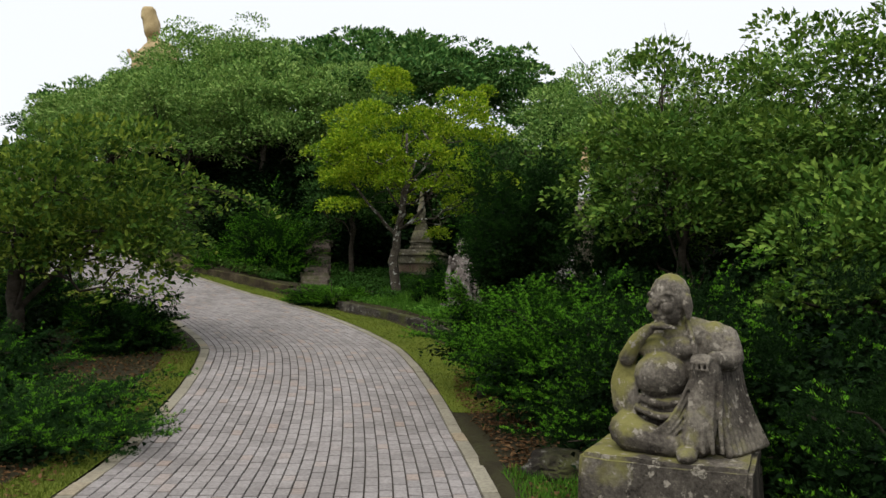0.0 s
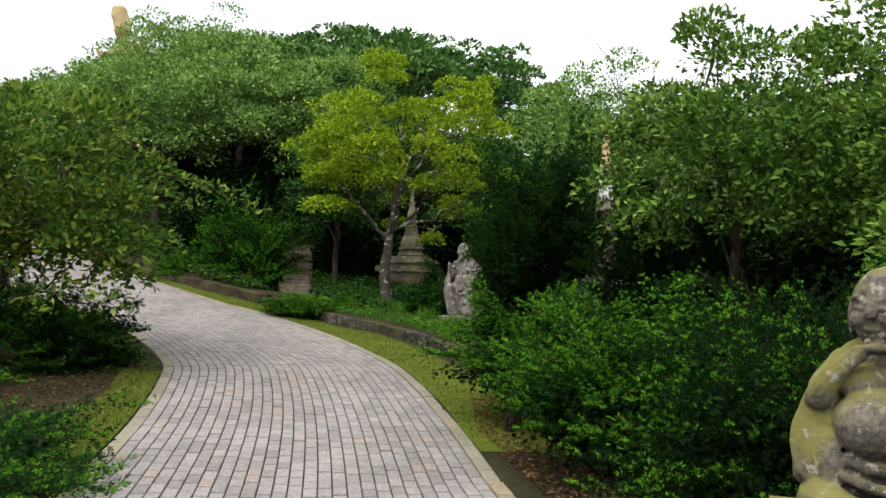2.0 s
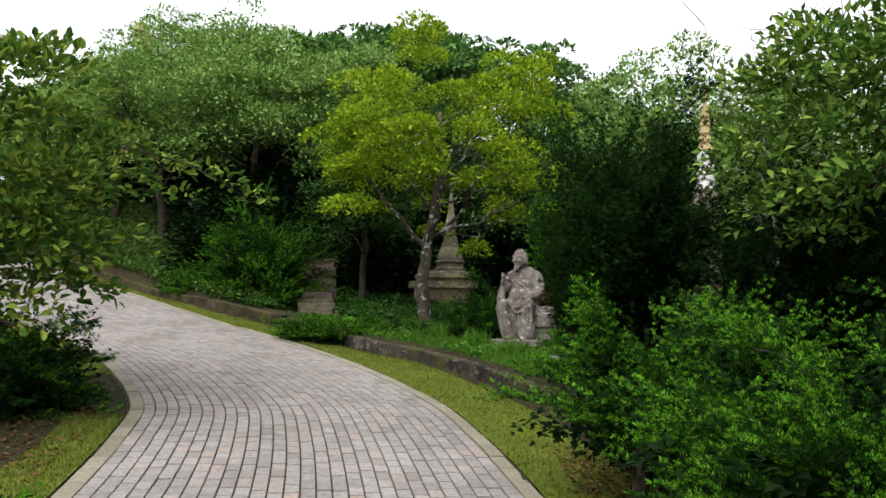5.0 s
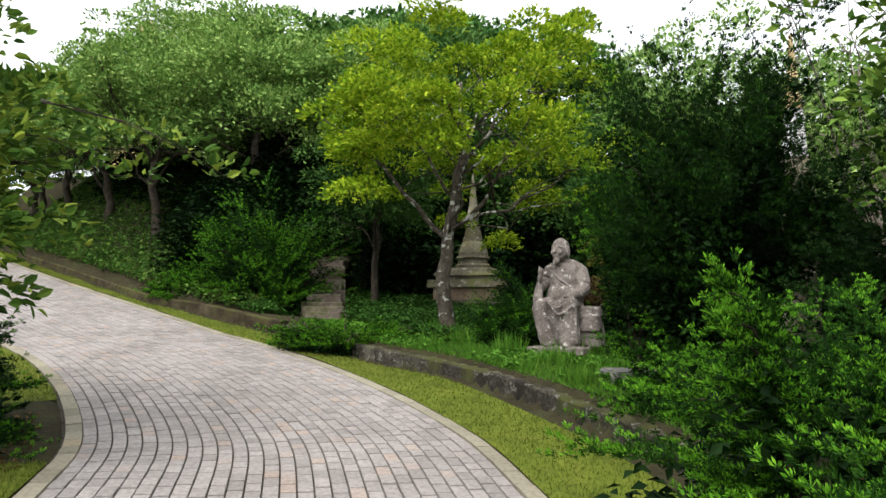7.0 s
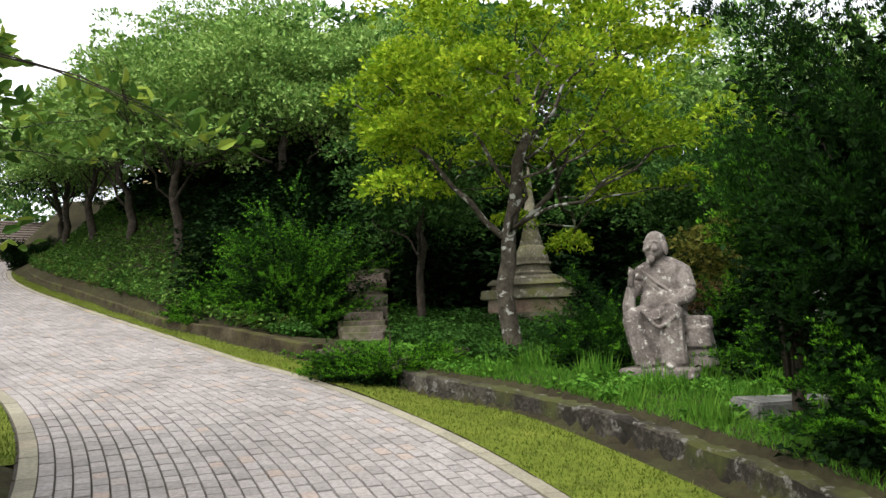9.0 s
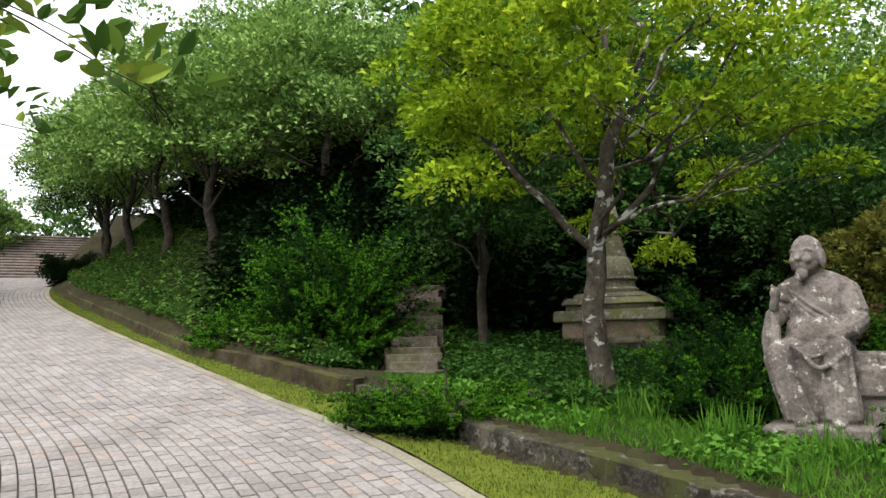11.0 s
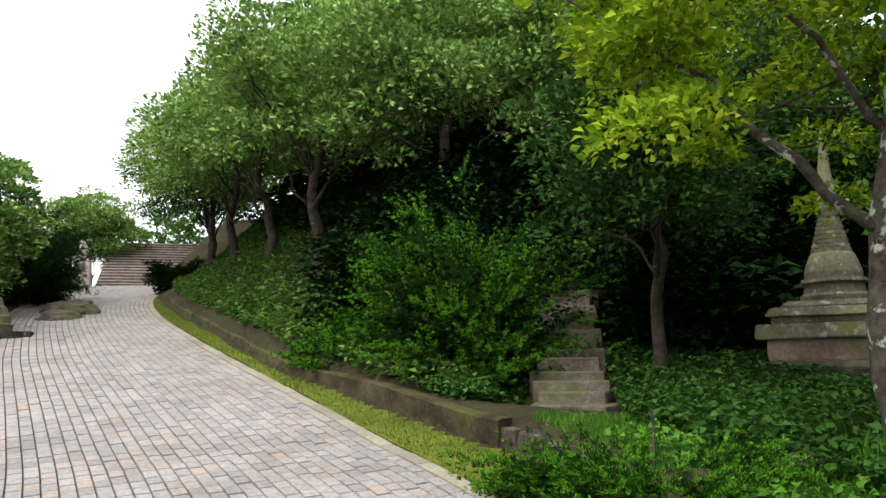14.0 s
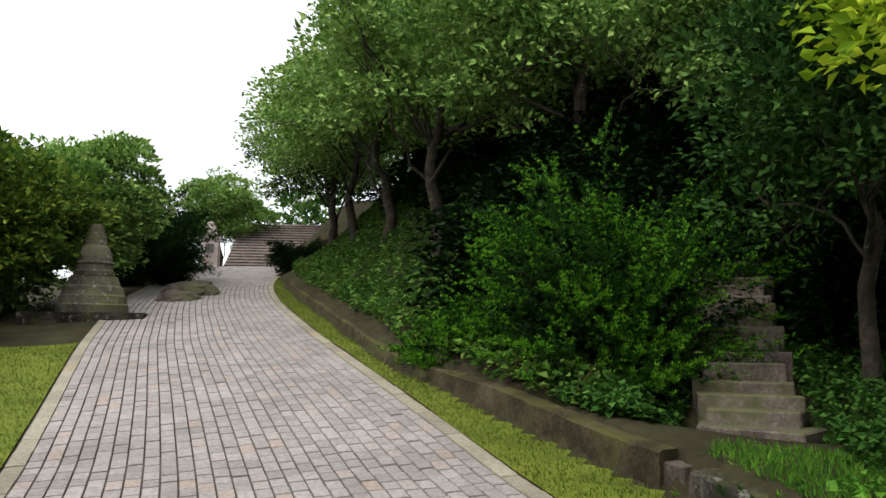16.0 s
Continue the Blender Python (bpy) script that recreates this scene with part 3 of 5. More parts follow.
def laughing_monk():
    bm = bmesh.new()
    # trunk, belly, chest and shoulders
    ball(bm, (0.02, 0.08, 0.52), (0.33, 0.27, 0.42))
    ball(bm, (-0.05, -0.08, 0.36), (0.26, 0.22, 0.14))
    ball(bm, (-0.1, -0.17, 0.58), (0.205, 0.18, 0.18))
    ball(bm, (-0.17, -0.11, 0.785), (0.13, 0.1, 0.085))
    ball(bm, (0.04, -0.12, 0.785), (0.125, 0.1, 0.085))
    ball(bm, (0.03, 0.06, 0.88), (0.3, 0.18, 0.15))
    ball(bm, (0.26, 0.05, 0.8), (0.14, 0.17, 0.2))
    limb(bm, [(-0.02, 0.0, 0.9), (-0.05, -0.03, 1.02)], [0.1, 0.09])
    face(bm, (-0.05, -0.07, 1.15), -30, 1.14)
    # arm that props the chin
    limb(bm, [(-0.22, 0.03, 0.86), (-0.32, -0.05, 0.76), (-0.36, -0.15, 0.7)], [0.085, 0.075, 0.066])
    limb(bm, [(-0.36, -0.15, 0.7), (-0.28, -0.21, 0.84), (-0.17, -0.22, 0.945)], [0.066, 0.055, 0.045])
    limb(bm, [(-0.35, -0.1, 0.7), (-0.4, -0.08, 0.5), (-0.41, -0.06, 0.26)], [0.06, 0.075, 0.07])
    ball(bm, (-0.11, -0.23, 0.955), (0.08, 0.045, 0.028))
    for k in range(4):
        limb(bm, [(-0.1 + k * 0.025, -0.255, 0.965), (-0.06 + k * 0.028, -0.27, 0.945)], [0.014, 0.011], 6)
    # raised knee, shin and foot under the robe
    limb(bm, [(0.2, 0.0, 0.3), (0.24, -0.26, 0.64)], [0.16, 0.1])
    limb(bm, [(0.24, -0.27, 0.64), (0.22, -0.31, 0.36), (0.17, -0.32, 0.1)], [0.1, 0.115, 0.12])
    ball(bm, (0.12, -0.44, 0.055), (0.075, 0.13, 0.06))
    # hand on the knee
    ball(bm, (0.21, -0.31, 0.735), (0.075, 0.075, 0.038))
    for k in range(4):
        x = 0.15 + k * 0.036
        limb(bm, [(x, -0.345, 0.74), (x - 0.005, -0.39, 0.7), (x - 0.005, -0.395, 0.635)], [0.019, 0.017, 0.014], 6)
    limb(bm, [(0.33, 0.06, 0.85), (0.39, -0.1, 0.72), (0.27, -0.27, 0.74)], [0.12, 0.095, 0.055])
    # folded leg
    limb(bm, [(-0.1, 0.0, 0.19), (-0.34, -0.18, 0.17), (-0.31, -0.27, 0.16)], [0.17, 0.15, 0.135])
    limb(bm, [(-0.31, -0.28, 0.15), (0.0, -0.36, 0.1)], [0.135, 0.09])
    ball(bm, (0.02, 0.1, 0.15), (0.42, 0.32, 0.19))
    ball(bm, (0.36, 0.08, 0.1), (0.16, 0.28, 0.16))
    # sash and drapery
    limb(bm, [(-0.3, -0.16, 0.42), (-0.1, -0.3, 0.385), (0.13, -0.22, 0.42)], [0.028, 0.03, 0.028])
    limb(bm, [(-0.26, -0.26, 0.34), (-0.08, -0.33, 0.3), (0.12, -0.31, 0.34)], [0.024, 0.03, 0.024])
    for k in range(7):
        x = -0.45 + 0.03 * k
        limb(bm, [(-0.4 + 0.02 * k, -0.12, 0.7 - 0.02 * k), (x - 0.02, -0.12 - 0.012 * k, 0.5), (x + 0.01, -0.15 - 0.018 * k, 0.28 - 0.01 * (k % 3))], [0.026, 0.024, 0.02], 7)
    for k in range(9):
        a = 0.3 + 0.03 * k
        limb(bm, [(0.31 + 0.014 * k, -0.14 + 0.035 * k, 0.74), (0.33 + 0.02 * k, -0.2 + 0.045 * k, 0.4), (a + 0.1, -0.27 + 0.055 * k, 0.03)], [0.02, 0.024, 0.032], 7)
    for k in range(6):
        limb(bm, [(0.13, -0.32 + 0.012 * k, 0.58 - 0.08 * k), (0.0, -0.4, 0.3 - 0.045 * k), (-0.2, -0.4 + 0.01 * k, 0.13 - 0.014 * k)], [0.014, 0.016, 0.014], 7)
    for k in range(5):
        limb(bm, [(0.15 + 0.05 * k, -0.375 + 0.02 * abs(k - 2), 0.58), (0.12 + 0.055 * k, -0.42 + 0.02 * abs(k - 2), 0.3), (0.1 + 0.065 * k, -0.43 + 0.03 * abs(k - 2), 0.05)], [0.012, 0.017, 0.018], 7)
    limb(bm, [(0.08, -0.08, 1.0), (0.14, -0.19, 0.82), (0.16, -0.2, 0.62)], [0.02, 0.022, 0.02], 7)
    carve(bm, "monk_statue", M_STATUE_A, (1.7, 5.62, 0.38), -24, "mossy stone statue of a laughing seated monk, chin on hand", 0.0085, 0.007, 0.93)


laughing_monk()

bm = bmesh.new()
box(bm, -0.56, 0.58, -0.56, 0.5, -0.75, 0.0, 0.03, 0.03)
bmesh.ops.subdivide_edges(bm, edges=list(bm.edges), cuts=5, use_grid_fill=True)
rough(bm, 0.02, 3.5, 4)
pedestal = part("statue_pedestal", bm, M_STATUE_A)
pedestal.matrix_world = pose(1.68, 5.66, 0.40, 0, 0, -26)
tagged(pedestal, "rough block of mossy grey stone carrying a seated statue", "pedestal")


def seated_sage():
    bm = bmesh.new()
    ball(bm, (0.02, 0.06, 1.0), (0.25, 0.18, 0.3))
    ball(bm, (0.02, 0.05, 0.74), (0.28, 0.24, 0.25))
    limb(bm, [(-0.18, 0.06, 1.15), (0.03, 0.06, 1.2), (0.23, 0.06, 1.12)], [0.09, 0.11, 0.11])
    limb(bm, [(0.0, 0.05, 1.2), (-0.02, 0.0, 1.34)], [0.09, 0.075])
    face(bm, (-0.02, -0.02, 1.42), -22, 0.97, True)
    # raised hand and hanging sleeve
    limb(bm, [(-0.22, 0.06, 1.12), (-0.3, -0.02, 0.9), (-0.29, -0.14, 0.88)], [0.095, 0.085, 0.07])
    limb(bm, [(-0.29, -0.14, 0.88), (-0.28, -0.2, 1.0), (-0.26, -0.21, 1.07)], [0.06, 0.042, 0.036])
    ball(bm, (-0.26, -0.215, 1.1), (0.048, 0.034, 0.055))
    for k in range(3):
        limb(bm, [(-0.285 + 0.022 * k, -0.23, 1.12), (-0.28 + 0.02 * k, -0.235, 1.175 - 0.02 * k)], [0.013, 0.011], 6)
    for k in range(4):
        limb(bm, [(-0.34 + 0.02 * k, -0.08 - 0.03 * k, 0.93), (-0.38 + 0.03 * k, -0.12 - 0.02 * k, 0.72), (-0.37 + 0.04 * k, -0.14 - 0.02 * k, 0.52)], [0.04, 0.045, 0.03], 7)
    # arm resting on the knee
    limb(bm, [(0.26, 0.06, 1.1), (0.32, -0.02, 0.84), (0.17, -0.22, 0.72)], [0.1, 0.1, 0.06])
    ball(bm, (0.13, -0.27, 0.72), (0.065, 0.06, 0.035))
    for k in range(4):
        limb(bm, [(0.09 + 0.03 * k, -0.3, 0.72), (0.085 + 0.03 * k, -0.34, 0.66)], [0.014, 0.012], 6)
    # lap, knees and long skirt
    limb(bm, [(-0.1, 0.06, 0.6), (-0.27, -0.22, 0.56)], [0.19, 0.125])
    limb(bm, [(0.1, 0.06, 0.6), (0.17, -0.25, 0.6)], [0.19, 0.13])
    limb(bm, [(-0.27, -0.22, 0.56), (-0.2, -0.24, 0.3), (-0.12, -0.24, 0.06)], [0.125, 0.13, 0.14])
    limb(bm, [(0.17, -0.25, 0.6), (0.18, -0.26, 0.3), (0.2, -0.26, 0.06)], [0.13, 0.135, 0.15])
    ball(bm, (0.01, -0.12, 0.34), (0.24, 0.2, 0.36))
    ball(bm, (-0.1, -0.38, 0.035), (0.06, 0.1, 0.045))
    ball(bm, (0.18, -0.4, 0.035), (0.06, 0.1, 0.045))
    # drapery: diagonal over the chest, hanging between and below the knees
    for k in range(6):
        limb(bm, [(-0.2 + 0.02 * k, -0.08, 1.16 - 0.05 * k), (0.0, -0.135, 0.98 - 0.06 * k), (0.2, -0.1, 0.84 - 0.05 * k)], [0.01, 0.015, 0.012], 7)
    for k in range(5):
        limb(bm, [(0.22 + 0.02 * k, 0.0 - 0.02 * k, 1.14 - 0.06 * k), (0.3 + 0.01 * k, -0.06, 0.92 - 0.05 * k), (0.2, -0.18, 0.78 - 0.01 * k)], [0.014, 0.018, 0.014], 7)
    for k in range(6):
        limb(bm, [(-0.36 + 0.035 * k, -0.26 - 0.008 * k, 0.52), (-0.27 + 0.035 * k, -0.345, 0.3), (-0.2 + 0.04 * k, -0.36, 0.03)], [0.012, 0.016, 0.02], 7)
    for k in range(6):
        x = 0.07 + 0.045 * k
        limb(bm, [(x, -0.35 + 0.012 * abs(k - 2), 0.52), (x + 0.005, -0.385 + 0.015 * abs(k - 2), 0.28), (x + 0.015, -0.4 + 0.02 * abs(k - 2), 0.03)], [0.01, 0.017, 0.02], 7)
    limb(bm, [(-0.08, -0.3, 0.62), (0.06, -0.4, 0.47), (0.27, -0.34, 0.6)], [0.024, 0.024, 0.024], 7)
    limb(bm, [(-0.16, -0.28, 0.66), (0.02, -0.36, 0.56), (0.2, -0.34, 0.66)], [0.018, 0.018, 0.018], 7)
    # rough stone seat and foot slab
    for x, y, z, r in ((0.34, 0.05, 0.5, 0.12), (0.42, 0.02, 0.36, 0.14), (0.36, 0.1, 0.2, 0.2), (0.1, 0.2, 0.3, 0.26), (0.46, 0.1, 0.52, 0.09)):
        box(bm, x - r, x + r, y - r, y + r, z - r, z + r * 0.8, 0.15, 0.02)
    box(bm, -0.42, 0.45, -0.5, 0.3, -0.12, 0.02, 0.05, 0.02)
    carve(bm, "sage_statue", M_STATUE_B, (0.5, 18.85, 0.93), -26, "lichen-spotted grey stone statue of a seated robed sage", 0.0105, 0.01, 1.0)


seated_sage()


def colossus():
    """Distant painted giant: shoulders, head and tall headdress rising above the trees."""
    bm = bmesh.new()
    ball(bm, (0, 0, -1.5), (2.6, 1.7, 2.6))
    ball(bm, (0.3, 0, 0.2), (1.9, 1.3, 1.3))
    limb(bm, [(-0.2, 0, 0.8), (-0.45, 0, 2.2)], [0.7, 0.6])
    ball(bm, (-0.45, -0.1, 2.6), (0.85, 0.9, 1.15))
    limb(bm, [(-0.5, 0, 3.1), (-0.8, 0, 4.1)], [0.92, 0.8])
    box(bm, -1.6, -0.1, -0.7, 0.7, 3.6, 5.1, 0.12, 0.2)
    ball(bm, (1.7, 0, 0.1), (0.9, 0.8, 0.8))
    limb(bm, [(-2.3, -0.3, -0.4), (-2.8, -0.3, 0.3)], [0.35, 0.22])
    carve(bm, "colossal_statue", M_GOLD, (-26.4, 70.0, 21.4), 0, "huge ochre-gold painted statue above the hilltop trees", 0.14, 0.05, 0.85)


colossus()

bm = bmesh.new()
box(bm, -3, 3, -3, 3, -14, 0, 0.2, 0.1)
pl = part("colossus_base", bm, M_GOLD)
pl.matrix_world = pose(-26.4, 70.0, 19.2)
tagged(pl, "tall ochre plinth hidden behind the hilltop trees", "pedestal")


def boulder(at, size, seed, material, label, turn=0):
    bm = bmesh.new()
    bmesh.ops.create_icosphere(bm, subdivisions=4, radius=1)
    for v in bm.verts:
        n = noise.fractal(v.co * 1.3 + Vector((seed, 0, 0)), 1.0, 2.0, 4)
        q = noise.cell_vector(v.co * 1.6 + Vector((seed, 3, 1)))
        v.co *= 1 + 0.22 * n
        v.co += q * 0.10
        v.co = Vector((v.co.x * size[0], v.co.y * size[1], v.co.z * size[2]))
    ob = part("boulder", bm, material)
    ob.matrix_world = pose(*at, 0, 0, turn)
    return tagged(ob, label, "rock", "garden rocks")


boulder((3.0, 20.7, 1.4), (0.7, 0.7, 1.1), 3, M_ROCK, "tall grey lichened rock standing among shrubs")
boulder((1.9, 21.6, 1.2), (0.55, 0.5, 0.6), 8, M_ROCK, "low grey rock beside a taller one")
boulder((1.05, 7.1, -0.12), (0.3, 0.2, 0.16), 5, M_WALL, "low mossy dark rock under the juniper")
boulder((-17.6, 31.0, 3.15), (0.7, 0.45, 0.32), 11, M_STEP, "flat brown rock beside the upper path", 30)
boulder((-16.9, 29.9, 2.9), (0.55, 0.4, 0.25), 12, M_STEP, "flat brown rock beside the upper path", 60)


def grand_stair():
    """Wide granite stair with a stone post at the head of the path."""
    turn = 33
    st = empty("grand_stair", pose(-25.1, 40.5, 4.66, 0, 0, turn), "wide pale granite stairway at the head of the path", "stair")
    for k in range(18):
        bm = bmesh.new()
        box(bm, 0, 9.5, 0.36 * k + 0.05, 0.36 * k + 0.72, -0.6 + 0.165 * k, 0.165 * (k + 1) - 0.06, 0, 0.01)
        part("riser", bm, M_STEP, st)
        bm = bmesh.new()
        box(bm, 0, 9.5, 0.36 * k, 0.36 * k + 0.5, 0.165 * (k + 1) - 0.06, 0.165 * (k + 1), 0, 0.012)
        part("tread", bm, M_GRANITE, st)
    post = empty("stone_post", pose(-25.2, 40.0, 4.6, 0, 0, turn), "pale carved granite post with a dark plaque beside the stairs", "post")
    bm = bmesh.new()
    box(bm, -0.33, 0.33, -0.3, 0.3, -0.2, 1.55, 0.06, 0.02)
    part("shaft", bm, M_GRANITE, post)
    bm = bmesh.new()
    box(bm, -0.26, 0.2, -0.22, 0.22, 1.55, 2.0, 0.2, 0.05)
    ball(bm, (-0.05, 0, 2.0), (0.16, 0.16, 0.14))
    part("finial", bm, M_GRANITE, post)
    bm = bmesh.new()
    box(bm, -0.18, 0.16, -0.325, -0.29, 0.85, 1.2, 0, 0.005)
    part("plaque", bm, M_ROCK, post, "dark square plaque")


grand_stair()


def white_pagoda():
    p = empty("pagoda_finial", pose(3.05, 16.8, 0.75), "small white pagoda with a pale gold tip among trees", "pagoda")

    def ring(name, profile, mat):
        bm = bmesh.new()
        seg = 12
        rows = [[bm.verts.new((r * math.cos(2 * math.pi * i / seg), r * math.sin(2 * math.pi * i / seg), z)) for i in range(seg)] for r, z in profile]
        for a, b in zip(rows, rows[1:]):
            for i in range(seg):
                bm.faces.new((a[i], a[(i + 1) % seg], b[(i + 1) % seg], b[i]))
        bm.faces.new(rows[-1])
        bm.faces.new(rows[0][::-1])
        part(name, bm, mat, p)

    ring("body", [(0.24, -0.3), (0.22, 2.3), (0.16, 2.55)], M_STUPA)
    ring("neck", [(0.155, 2.55), (0.14, 2.7), (0.11, 3.15)], M_WHITE)
    prof, z, r = [], 3.15, 0.13
    for k in range(5):
        prof += [(r, z), (r * 0.7, z + 0.1)]
        z, r = z + 0.13, r * 0.84
    ring("tip", prof + [(0.02, z + 0.3)], M_GOLD)


white_pagoda()


def balustrade(at, turn, n):
    b = empty("balustrade", pose(*at, 0, 0, turn), "white stone balustrade behind the shrubs", "balustrade")
    bm = bmesh.new()
    box(bm, -0.1, n * 0.22, -0.08, 0.08, 0.55, 0.65)
    part("handrail", bm, M_WHITE, b)
    bm = bmesh.new()
    box(bm, -0.1, n * 0.22, -0.09, 0.09, -0.3, 0.1)
    part("footrail", bm, M_WHITE, b)
    for k in range(n):
        bm = bmesh.new()
        box(bm, k * 0.22 - 0.04, k * 0.22 + 0.04, -0.04, 0.04, 0.1, 0.55, 0, 0.01)
        part("baluster", bm, M_WHITE, b)


balustrade((4.1, 21.8, 1.2), -8, 6)
bm = bmesh.new()
box(bm, -0.45, 0.45, -0.25, 0.25, -0.3, 0.09, 0.03, 0.02)
rough(bm, 0.02, 4, 2)
slab = part("stone_slab", bm, M_ROCK)
slab.matrix_world = pose(1.15, 16.8, 0.66, 0, 0, 15)
tagged(slab, "pale flat stone slab lying in the garden grass", "slab")


# ---- trees and shrubs ----
def tree(base, centre, radii, clumps, per, leaf, material, label, seed, trunk_r=0.12, fork=1.6, limbs=7, bark_mat=None, clump=0.32, group="", twigs=True, low=-0.45, name="tree", sub=3, wide=0.55, extra=(), fill=4, shell=0.5, oval=False):
    """Tapered trunk, crooked limbs and a crown of leaf clumps. centre is relative to the base."""
    rng = np.random.default_rng(seed)
    bark_mat = bark_mat or M_BARK_DARK
    t = empty(name, pose(*base), label, "tree" if name == "tree" else "shrub", group)
    centre, radii = np.array(centre, float), np.array(radii, float)
    d = on_sphere(rng, clumps * 2)
    d = d[d[:, 2] > low][:clumps]
    lump = np.array([noise.noise(Vector(q * 1.7) + Vector((seed, 0, 0))) for q in d])
    reach = rng.uniform(shell, 1.0, len(d)) ** 0.6 * (1 + 0.45 * lump)
    C = centre + d * radii * reach[:, None]
    top = np.array([centre[0] * 0.8, centre[1] * 0.8, centre[2] + radii[2] * 0.35])
    line = bend((0, 0, -0.25), top, rng, 0, 0.035, 12)
    rad = trunk_r * np.interp(np.linspace(0, 1, 12), [0, 0.08, 0.5, 1], [1.25, 1.0, 0.72, 0.2])
    part_mesh(t, "trunk", [tube(line, rad, 10)], bark_mat)
    far = C[np.argsort(-np.linalg.norm((C - top) / radii, axis=1))]
    pick = far[:: max(1, len(far) // max(limbs, 1))][:limbs]
    for q in pick:
        k = np.interp(rng.uniform(fork, max(fork + 0.1, top[2] * 0.85)), line[:, 2], np.arange(12))
        a = line[int(k)]
        branch = bend(a, q, rng, 0.05, 0.07, 9)
        r0 = trunk_r * rng.uniform(0.2, 0.36)
        tubes = [tube(branch, np.linspace(r0, 0.012, 9), 7)]
        if twigs:
            for _ in range(sub):
                s = rng.integers(3, 8)
                near = C[np.argsort(np.linalg.norm(C - branch[s], axis=1))[rng.integers(0, 8)]]
                tubes.append(tube(bend(branch[s], near, rng, 0.03, 0.08, 6), np.linspace(r0 * 0.4, 0.006, 6), 5))
        part_mesh(t, "limb", tubes, bark_mat)
    for q in extra:
        near = C[np.argmin(np.linalg.norm(C - np.array(q), axis=1))]
        part_mesh(t, "twig", [tube(bend(near, np.array(q) + (0.15, 0.05, -0.05), rng, 0.04, 0.05, 7), np.linspace(0.007, 0.002, 7), 5)], bark_mat)
    if len(extra):
        C = np.vstack([C, np.array(extra, float)])
    scale_c = rng.uniform(0.65, 1.4, len(C))
    if len(extra):
        scale_c[-len(extra):] = 0.55
    inner = centre + on_sphere(rng, len(C) // fill) * radii * rng.uniform(0.15, 0.6, (len(C) // fill, 1)) * np.array([1, 1, 0.8])
    C = np.vstack([C, inner])
    count = np.full(len(C), per)
    count[len(C) - len(inner) - len(extra):len(C) - len(inner)] = per // 4
    n = int(count.sum())
    c = np.repeat(C, count, 0)
    size = clump * np.concatenate([scale_c, rng.uniform(0.65, 1.4, len(inner))]).repeat(count)[:, None]
    ball_dir = on_sphere(rng, n)
    ball_dir[:, 2] = np.where(ball_dir[:, 2] < -0.25, -ball_dir[:, 2], ball_dir[:, 2])
    off = ball_dir * rng.uniform(0.6, 1, (n, 1)) * np.array([1, 1, 0.6]) * size
    P = c + off
    out = (P - centre) / radii
    D = ball_dir * 0.9 + 0.4 * out + rng.normal(0, 0.5, (n, 3))
    N = np.array([0, 0, 0.5]) + 1.1 * ball_dir + 0.3 * out + rng.normal(0, 0.22, (n, 3))
    L = leaf * rng.uniform(0.65, 1.25, n)
    leaf_object("crown", P, D, N, L, L * wide, material, t, oval=oval)
    return t


def part_mesh(parent, name, tubes, material):
    v, f = join_tubes(tubes)
    ob = mesh_object(name, v, f, material, True)
    ob.parent = parent
    return ob


